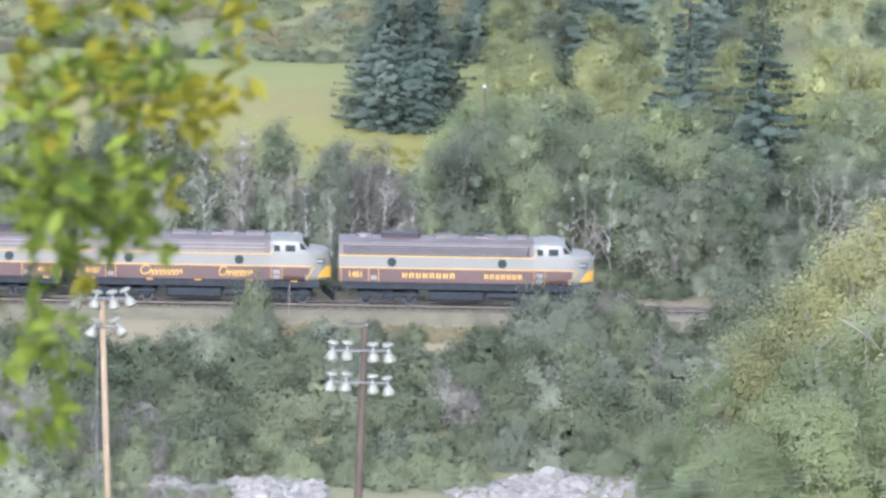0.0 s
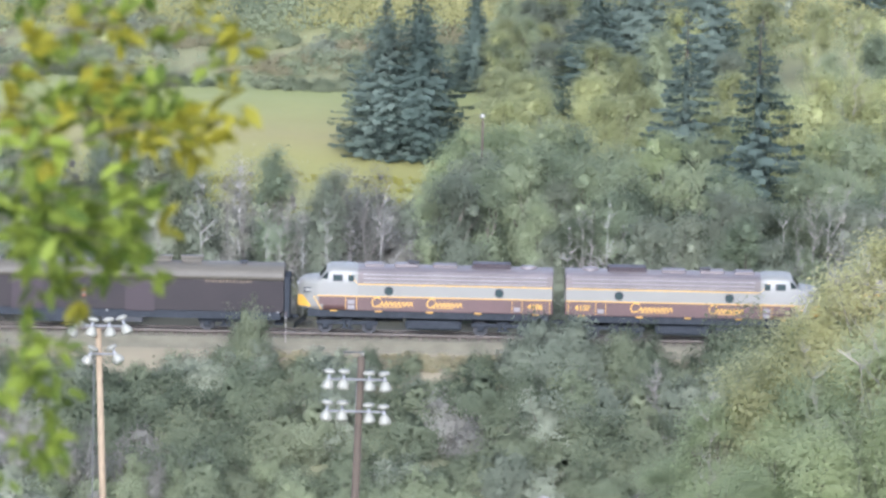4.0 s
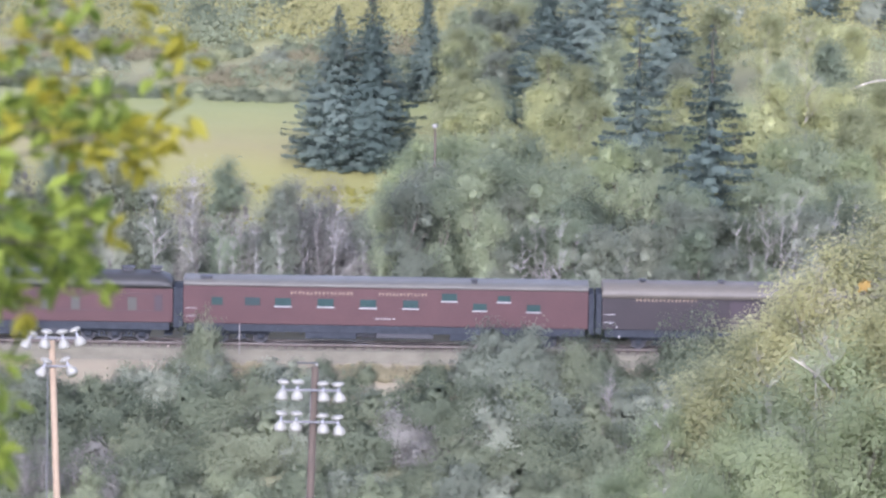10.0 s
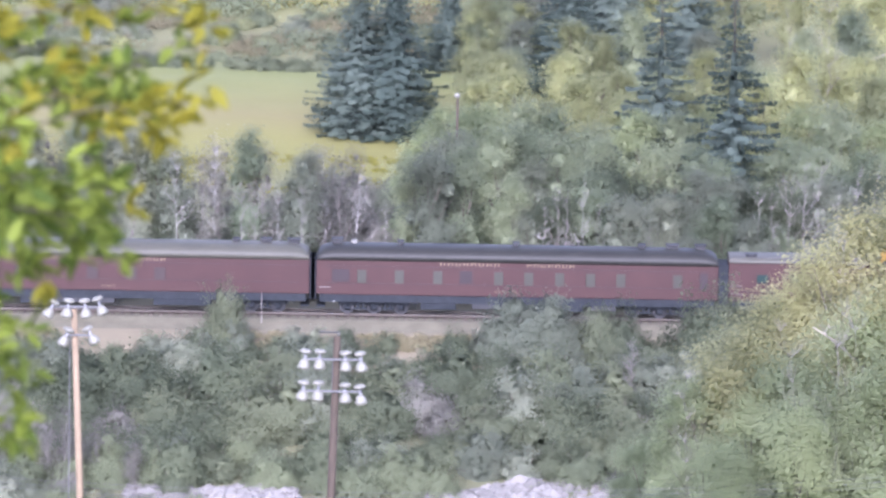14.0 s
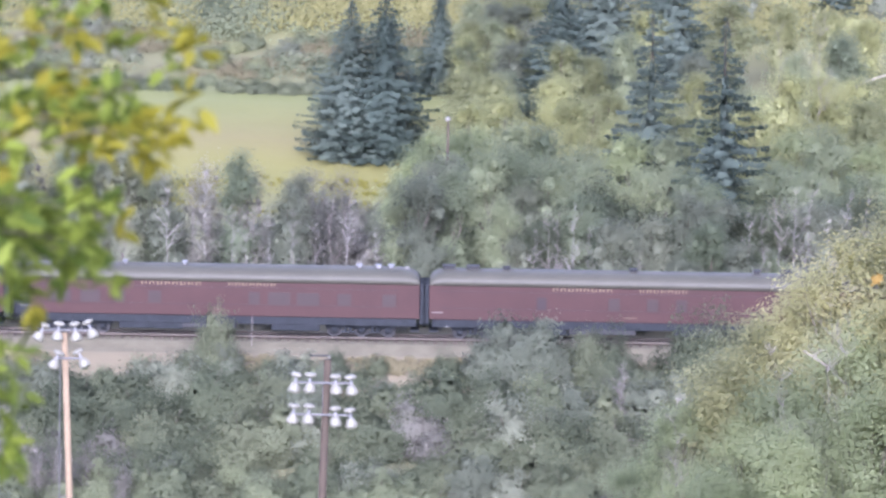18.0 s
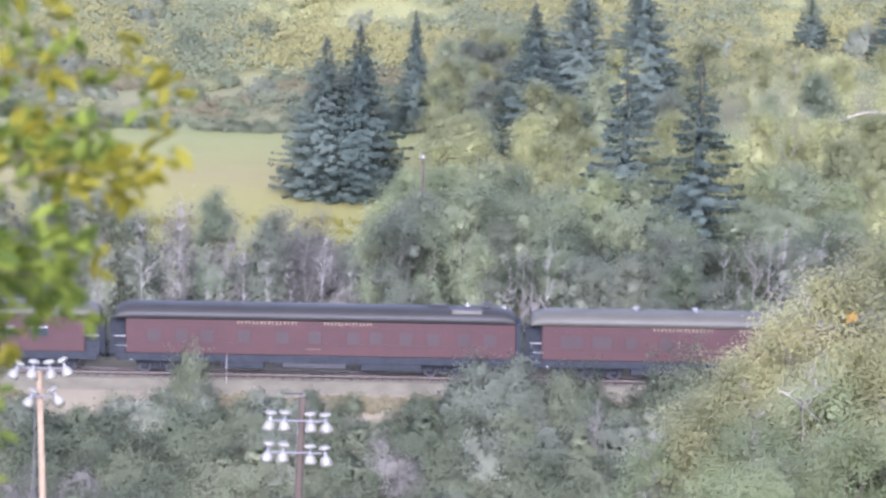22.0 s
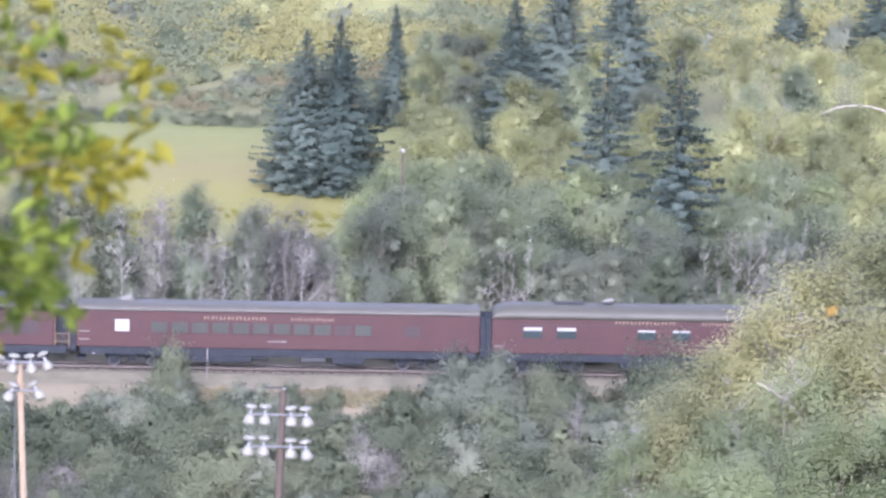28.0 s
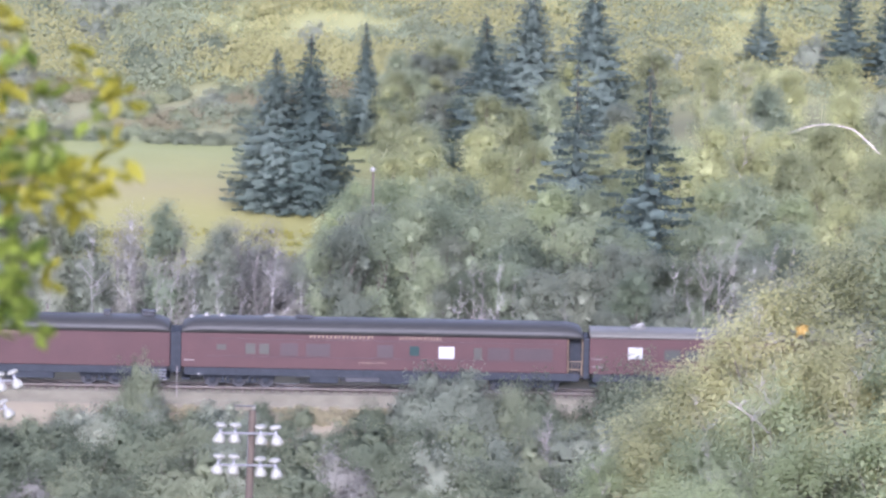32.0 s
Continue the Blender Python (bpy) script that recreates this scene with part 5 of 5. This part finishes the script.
car("tuscan red heavyweight car with grey arched roof and shut windows", 12.5, 3.47, 4.34, "round", ("tuscan", "roof_grey"),
    tuple((x, 2.4, 0.7, 0.8, DIM) for x in (-1.0, 1.4, 3.2)) + ((-5.5, 2.4, 0.6, 0.8, "plum_light"),),
    ((0.0, 1.6, 0.9, "gold"),), -132.3, vents=((-11.3, 0.7, 0.2, "iron", 0), (-9.8, 0.7, 0.2, "iron", 0), (-7.7, 0.35, 0.15, "iron", 0), (0.2, 0.35, 0.15, "iron", 0), (7.9, 0.35, 0.2, "iron", 0), (9.75, 0.6, 0.22, "iron", 0), (11.5, 0.7, 0.22, "iron", 0)),
    gear=((-4.6, 1.8), (-1.8, 4.4), (4.6, 3.6)))

car("tuscan red heavyweight business car with broad windows", 12.5, 3.47, 4.34, "round", ("tuscan", "roof_grey"),
    ((-9.9, 2.42, 1.4, 0.78, DIM), (-8.0, 2.42, 1.25, 0.82, DIM), (-6.2, 2.42, 0.7, 0.78, DIM), (-4.0, 2.42, 0.8, 0.78, DIM), (2.2, 2.42, 0.7, 0.8, DIM), (3.75, 2.42, 1.4, 0.82, DIM), (5.55, 2.42, 1.4, 0.82, DIM), (7.8, 2.42, 0.85, 0.78, DIM), (10.6, 2.42, 0.85, 0.78, DIM)),
    ((-0.2, 1.72, 1.0, "gold"),), -157.9, vents=((-5.9, 0.2, 0.14, "galv", 0), (-2.2, 0.2, 0.14, "galv", 0), (8.7, 0.25, 0.14, "galv", 0), (9.9, 0.25, 0.14, "galv", 0), (10.7, 0.25, 0.16, "galv", 0)),
    ends=(0.75, 0.0), gear=((-4.2, 4.0), (-0.6, 3.4), (4.8, 3.0)))
extra(VEHICLES[-1][0], "roof_dome", dome(11.65, 0, 4.22, 0.2), "white", "white aerial dome")

car("tuscan red heavyweight car with dark roof and curtained windows", 12.5, 3.49, 4.38, "round", ("tuscan", "roof_dark"),
    tuple((x, 2.42, 0.8, 0.78, DIM) for x in (-10.0, -8.3, -6.7, -4.4, -2.0, 0.0, 2.4, 3.8, 5.7, 7.4, 9.3, 10.9)),
    ((-0.1, 1.7, 0.9, "gold"),), -183.8, vents=((7.6, 1.1, 0.06, "iron", 0), (10.7, 0.3, 0.24, "iron", 0)), ends=(0.75, 0.0), gear=((-4.4, 2.6), (0.0, 4.0), (4.8, 3.8)))
bm = box(BM(), 8.5, 10.4, -1.35, -0.6, 3.88, 4.28, 0.05)
extra(VEHICLES[-1][0], "roof_unit", bm, "roof_light", "pale grey rooftop cooling unit")
extra(VEHICLES[-1][0], "roof_dome", dome(11.75, 0, 4.25, 0.22), "white", "white aerial dome")
extra(VEHICLES[-1][0], "roof_aerial", dome(9.5, 0, 4.38, 0.2), "white", "white aerial")

car("tuscan red sleeping car with half-drawn white blinds", 12.5, 3.51, 4.32, "round", ("tuscan", "roof_grey"),
    tuple((x, 2.62, 1.15, 0.68, "glass", 0.2) for x in (-9.95, -7.85)) + tuple((x, 2.58, 1.1, 0.62, "glass", 0.12) for x in (-2.85, -0.7)) + ((6.6, 2.55, 1.15, 0.62, "glass", 0.2), (8.7, 2.55, 1.12, 0.6, "glass", 0.1)),
    ((-0.3, 1.72, 1.1, "gold"),), -209.65, vents=((-7.7, 1.7, 0.06, "iron", 0), (-5.3, 0.5, 0.06, "iron", 0)), ends=(0.0, 0.95), gear=((-3.0, 3.0), (0.6, 4.2), (4.2, 2.0)))
bm = tube(BM(), (-5.7, 0, 4.42), (-4.9, 0, 4.55), 0.05, 0.16, 8)
extra(VEHICLES[-1][0], "roof_horn", bm, "white", "white roof horn")

car("tuscan red smooth-sided dining car with pale grey roof", 12.55, 3.60, 4.05, "flat", ("tuscan", "roof_light"),
    ((-9.7, 2.66, 0.9, 0.74, "blind"),) + tuple((-7.39 + 1.27 * k, 2.57, 1.0, 0.66, DIM if k == 9 else "glass_tint") for k in range(11)) + ((8.34, 2.55, 1.05, 0.66, DIM),),
    ((-0.05, 1.78, 1.2, "blind"),), -235.45, axles=2, middle=9.0, lines=False, vents=((-9.5, 0.9, 0.06, "white", 0),), lettering=((-4.7, -0.7), (0.75, 3.5)), letter_z=3.20, gear=((-3.6, 4.0), (2.2, 1.6), (4.4, 2.0)))
bm = tube(BM(), (-9.9, 0, 4.13), (-9.1, 0, 4.25), 0.05, 0.17, 8)
extra(VEHICLES[-1][0], "roof_horn", bm, "white", "white roof horn")

car("tuscan red business car with open brass-railed platform", 12.5, 3.51, 4.36, "round", ("tuscan", "roof_dark"),
    ((-10.0, 2.6, 0.6, 0.34, PALE), (-8.2, 2.52, 0.62, 0.66, PALE), (-7.35, 2.52, 0.62, 0.66, PALE), (-5.8, 2.5, 1.1, 0.8, DIM), (-4.0, 2.5, 1.5, 0.8, DIM), (0.18, 2.5, 1.0, 0.8, DIM), (2.0, 2.55, 0.6, 0.6, TEAL), (4.0, 2.48, 0.98, 0.76, "blind"), (5.95, 2.45, 0.5, 0.74, PALE), (7.25, 2.45, 1.4, 0.78, DIM), (9.4, 2.45, 2.4, 0.8, "glass_dim")),
    ((-0.6, 1.75, 1.7, "gold"),), -260.9, vents=((-7.1, 0.5, 0.06, "white", 0), (-4.9, 0.9, 0.05, "iron", 0)), ends=(0.0, 0.98), lettering=((-4.6, -0.5), (1.0, 3.7)), gear=((-3.6, 1.8), (-1.2, 2.2), (1.6, 3.4)))
for x in (-11.9, -11.0, -10.0):
    extra(VEHICLES[-1][0], "roof_dome", dome(x, 0, 4.3 if x > -11.5 else 4.18, 0.22), "white", "white aerial dome")

car("tuscan red windowless heavyweight car with dark roof", 12.3, 3.49, 4.34, "round", ("tuscan", "roof_dark"), ((-8.0, 2.45, 0.6, 0.8, DIM), (-5.0, 2.45, 0.6, 0.8, DIM)), (), -286.4, lines=False,
    vents=((8.3, 0.35, 0.25, "iron", 0), (10.9, 0.75, 0.28, "iron", 0), (0, 0.35, 0.2, "iron", 0)), lettering=((-4.9, -1.05), (0.5, 3.6)), gear=((3.6, 3.0), (-2.0, 3.0)))
bm = BM()
for k in range(4):
    box(bm, 11.2, 12.1, -1.56, -1.3, 0.45 + 0.2 * k, 0.50 + 0.2 * k, 0.01)
part("steps", bm, "galv", VEHICLES[-1][0], "grey metal end steps")


# ---- floodlight poles, wires and other posts ----
def floodlight(parent, x, z, turn=0.0, tilt=0.0, y=0.0):
    """Bell reflector under a round canister on a short stem."""
    m = Matrix.Translation((x, y, z)) @ Matrix.Rotation(turn, 4, "Z") @ Matrix.Rotation(tilt, 4, "Y")
    bm = BM()
    lathe(bm, ((0.0, 0.03), (0.08, 0.02), (0.14, -0.03), (0.20, -0.12), (0.24, -0.22), (0.26, -0.31), (0.25, -0.36), (0.19, -0.41), (0.0, -0.43)), sides=18)
    lamp = part("floodlight", bm, "enamel", parent, "white enamel bell floodlight", m, True)
    part("canister", lathe(BM(), ((0.0, 0.43), (0.14, 0.42), (0.23, 0.38), (0.26, 0.32), (0.22, 0.26), (0.10, 0.23), (0.0, 0.23)), sides=16), "enamel", lamp, "white round cap", smooth=True)
    part("neck", tube(BM(), (0, 0, -0.06), (0, 0, 0.25), 0.07, 0.06, 10), "galv", lamp, "grey lamp neck")


def light_pole(label, x, y, foot, top, lean, wood, upper, lower, r):
    root = thing("floodlight_pole", label, "light pole", "floodlight poles")
    root.matrix_basis = Matrix.Translation((x, y, foot))
    h = top - foot
    bm = BM()
    tube(bm, (0, 0, -0.3), (lean * h, 0, h), r * 1.35, r, 14)
    part("pole", bm, wood, root, smooth=True)
    part("conduit", tube(BM(), (lean * h - r - 0.03, -0.06, h * 0.45), (lean * h - r - 0.03, -0.06, h - 0.9), 0.022, 0.022, 6), "arm", root)
    for lamps in (upper, lower):
        zs = [q[1] for q in lamps]
        arm_z = sum(zs) / len(zs) + 0.06 - foot
        xs = [q[0] - x for q in lamps]
        part("crossarm", box(BM(), min(xs) - 0.08, max(xs) + 0.08, -r - 0.12, -r - 0.02, arm_z - 0.04, arm_z + 0.04, 0.01), "arm", root, "grey steel crossarm")
        for px, pz, turn, tilt in lamps:
            floodlight(root, px - x, pz - foot + 0.02, turn, tilt, -r - 0.07)
    part("bracket", box(BM(), lean * h - 0.75, lean * h + 0.12, -0.04, 0.04, h + 0.12, h + 0.18, 0.01), "iron", root, "thin top bracket")
    part("insulator", lathe(BM(), ((0, 0.0), (0.06, 0.02), (0.07, 0.1), (0.03, 0.16), (0, 0.17)), (lean * h + 0.05, 0, h + 0.02), 10), "enamel", root, "white insulator", smooth=True)
    return root


light_pole("dark weathered wooden pole with two rows of floodlights", -5.07, -140, 4.0, 20.95, 0.0262, "pole_dark",
           ((-5.92, 20.0, 0, 0.12), (-5.32, 20.0, 0, 0.05), (-4.28, 19.95, 0, -0.05), (-3.66, 19.93, 0, -0.12)),
           ((-5.98, 18.72, 0, 0.12), (-5.36, 18.72, 0, 0.05), (-4.28, 18.64, 0, -0.05), (-3.66, 18.58, 0, -0.12)), 0.15)
light_pole("bleached wooden pole with two rows of floodlights", -15.55, -125, 4.0, 19.5, -0.040, "pole_light",
           ((-17.14, 19.52, 0, 0.5), (-16.42, 19.56, 0, 0.15), (-15.68, 19.56, 0, -0.15), (-15.05, 19.68, 0, -0.4)),
           ((-16.5, 18.32, 0, 0.4), (-15.42, 18.4, 0, -0.5)), 0.13)


def wires():
    for k in range(3):
        c = bpy.data.curves.new("wire", "CURVE")
        c.dimensions, c.bevel_depth = "3D", 0.006
        s = c.splines.new("POLY")
        s.points.add(24)
        for i, p in enumerate(s.points):
            u = i / 24
            p.co = (-30 + 50 * u, -118, 10.5 + 0.22 * k - 1.2 * 4 * u * (1 - u) + 0.7, 1)
        c.materials.append(M["wire"])
        ob = new("overhead_wire", c)
        tagged(ob, "thin grey overhead wire between poles", "wire", "overhead wires")


wires()

post = thing("marker_post", "thin white marker post beside the track", "post", at=(-11.85, -2.7, -0.35))
part("stake", box(BM(), -0.018, 0.018, -0.015, 0.015, -0.2, 1.75, 0.006), "dead_wood", post)
part("tip", box(BM(), -0.04, 0.04, -0.03, 0.03, 1.75, 1.88, 0.008), "maroon", post)

lamp = thing("lamp_post", "brown lamp post with white globe among the trees", "lamp post", at=(0.08, 30, height(0.08, 30)))
part("post", tube(BM(), (0, 0, -0.2), (0.03, 0, 8.6), 0.10, 0.08, 10), "pole_dark", lamp, smooth=True)
part("globe", lathe(BM(), ((0.0, 9.0), (0.12, 8.97), (0.2, 8.86), (0.2, 8.74), (0.1, 8.66), (0.0, 8.65)), sides=14), "enamel", lamp, smooth=True)


def fallen_trunk():
    c = bpy.data.curves.new("arched_trunk", "CURVE")
    c.dimensions, c.bevel_depth, c.bevel_resolution = "3D", 0.058, 2
    s = c.splines.new("POLY")
    s.points.add(20)
    for i, p in enumerate(s.points):
        u = i / 20
        p.co = (28.9 + 8.6 * u, 60, 8.9 + 2.6 * math.sin(math.pi * (0.18 + 0.75 * u)) - 1.3 - 3.5 * max(0, u - 0.65), 1)
        p.radius = 0.55 + 0.75 * u
    c.materials.append(M["bare_wood"])
    return tagged(new("arched_dead_trunk", c), "bare pale dead trunk arching over the trees", "dead tree")


fallen_trunk()


# ---- leafy tree on the bluff beside the viewpoint ----
def leaf_outline():
    """Half-folded pointed leaf, about 1 long, with a short stalk."""
    v = [(0, 0, 0), (0.16, 0.20, 0.03), (0.42, 0.30, 0.06), (0.70, 0.20, 0.05), (1.0, 0, -0.04), (0.70, -0.20, 0.05), (0.42, -0.30, 0.06), (0.16, -0.20, 0.03), (0.45, 0, 0)]
    f = [(0, 1, 8), (1, 2, 8), (2, 3, 8), (3, 4, 8), (4, 5, 8), (5, 6, 8), (6, 7, 8), (7, 0, 8)]
    return np.array(v), f


def near_tree():
    rng = np.random.default_rng(77)
    shape, fs = leaf_outline()
    x0, y0 = -3.1, -383.5
    base = height(x0, y0)
    root = thing("leafy_tree", "green tree with yellowing leaves on the bluff", "tree", at=(x0, y0, base))
    origin = Vector((x0, y0, base))
    wood, green, yellow = BM(), ([], []), ([], [])
    # twigs: start, tip (across and up, metres), leaves, share that is yellow
    twigs = (
        ((-0.743, 60.553), (-0.392, 60.691), 40, 0.85),
        ((-0.550, 60.624), (-0.497, 60.517), 18, 0.80),
        ((-0.600, 60.602), (-0.412, 60.627), 18, 0.85),
        ((-0.846, 60.711), (-0.612, 60.798), 26, 0.50),
        ((-0.846, 60.732), (-0.530, 60.759), 32, 0.70),
        ((-0.653, 60.777), (-0.550, 60.702), 14, 0.75),
        ((-0.868, 60.814), (-0.684, 60.838), 20, 0.50),
        ((-0.866, 60.639), (-0.601, 60.664), 32, 0.35),
        ((-0.866, 60.597), (-0.570, 60.582), 38, 0.25),
        ((-0.865, 60.535), (-0.559, 60.521), 42, 0.15),
        ((-0.864, 60.484), (-0.543, 60.459), 44, 0.08),
        ((-0.864, 60.432), (-0.552, 60.397), 44, 0.05),
        ((-0.863, 60.380), (-0.567, 60.350), 38, 0.04),
        ((-0.863, 60.339), (-0.603, 60.313), 32, 0.04),
        ((-0.863, 60.308), (-0.684, 60.239), 24, 0.06),
        ((-0.862, 60.256), (-0.739, 60.186), 16, 0.06),
        ((-0.862, 60.194), (-0.754, 60.124), 12, 0.06),
        ((-0.860, 60.070), (-0.738, 60.031), 9, 0.15),
        ((-0.860, 60.008), (-0.722, 59.949), 11, 0.15),
        ((-0.859, 59.957), (-0.757, 59.917), 8, 0.15),
    )
    hub = Vector((-1.35, y0, 60.35))
    for (ax, az), (bx, bz), n, share in twigs:
        ax, bx = ax - 0.03, bx - 0.045
        dy = rng.uniform(-0.35, 0.35)
        a, b = Vector((ax, y0 + dy, az)), Vector((bx, y0 + dy + rng.uniform(-0.1, 0.1), bz))
        tube(wood, hub - origin, a - origin, 0.003, 0.0022, 5, caps=False)
        tube(wood, a - origin, b - origin, 0.0026, 0.0012, 5, caps=False)
        # sprays of leaves that spread from one point of the twig
        for k in range(int(n * (2.9 if 60.3 < az < 60.66 else 2.3 if az < 60.3 else 1.6) / 6)):
            u = rng.uniform(0.02, 1.0)
            heart = np.array(a.lerp(b, u) - origin) + rng.normal(size=3) * (0.035, 0.10, 0.035)
            lead = np.array((b - a).normalized()) * 0.5 + rng.normal(size=3) * 0.35 + (0.1, 0, -0.15)
            store = yellow if rng.random() < share * (0.5 + 0.6 * u) else green
            for _ in range(6):
                d = lead + rng.normal(size=3) * (0.8, 0.5, 0.8)
                q = Vector(d).to_track_quat("X", "Z").to_matrix() @ Matrix.Rotation(rng.uniform(-1.0, 1.0), 3, "X")
                pts = (np.array(q) @ (shape * rng.uniform(0.032, 0.058) * (1, 0.8, 1)).T).T + heart + rng.normal(size=3) * 0.008
                o = len(store[0])
                store[0].extend(map(tuple, pts))
                store[1].extend([tuple(i + o for i in f) for f in fs])
    # trunk and boughs, outside the view
    trunk = BM()
    up = [Vector((0, 0, -0.4)), Vector((0.1, 0.05, 2.2)), Vector((0.05, 0.1, 4.4)), Vector((0.3, 0.05, 6.6))]
    for k in range(3):
        tube(trunk, up[k], up[k + 1], 0.16 - 0.035 * k, 0.16 - 0.035 * (k + 1), 9, caps=False)
    part("trunk", trunk, "bark", root, smooth=True)
    tube(wood, up[1], (hub - origin), 0.05, 0.013, 7, caps=False)
    bough = part("bough", wood, "twig", root, "thin brown bough with twigs", smooth=True)
    tagged(part("leaves", raw("leaves", *green, "near_leaf", True), None, bough, "fresh green leaves"), kind="stuff")
    tagged(part("yellow_leaves", raw("yellow_leaves", *yellow, "near_yellow", True), None, bough, "leaves turning yellow"), kind="stuff")
    # the rest of the crown
    pts = np.concatenate([rng.normal(size=(500, 3)) * (0.35, 0.5, 0.8) + (-0.5 + q, 0, 5.0 + 1.2 * q) for q in (0.0, -0.8, 0.3)])
    part("crown", leaf_mesh("crown", pts, 0.09, rng, "near_leaf"), None, root)
    return bough


BOUGH = near_tree()


# ---- what moves ----
def run(t):
    """Metres that the train has gone at t seconds."""
    return 7.561 * t + 0.03032 * t * t - 0.000343 * t ** 3


def motions():
    stops = [0.5 * k for k in range(65)]
    for k, (root, at) in enumerate(VEHICLES):
        turn = 180 if k == 2 else 0
        walk(root, [(t, pose(at + run(t), 0, 0, 0, 0, turn)) for t in stops])
    ticks = [round(i * 2 / 30, 4) for i in range(481)]
    for w, a in WHEELSETS:
        back = -1 if w.parent.parent is VEHICLES[2][0] else 1
        walk(w, [(t, pose(a, 0, 0.46, 0, back * math.degrees(run(t) / 0.46) % 360, 0)) for t in ticks])
    walk(BOUGH, [(t, pose(d, 0, 0)) for t, d in ((0, 0.020), (3, 0.016), (6, 0.011), (9, 0.005), (13, 0.0), (20, -0.002), (26, -0.001), (32, 0.0))])


motions()
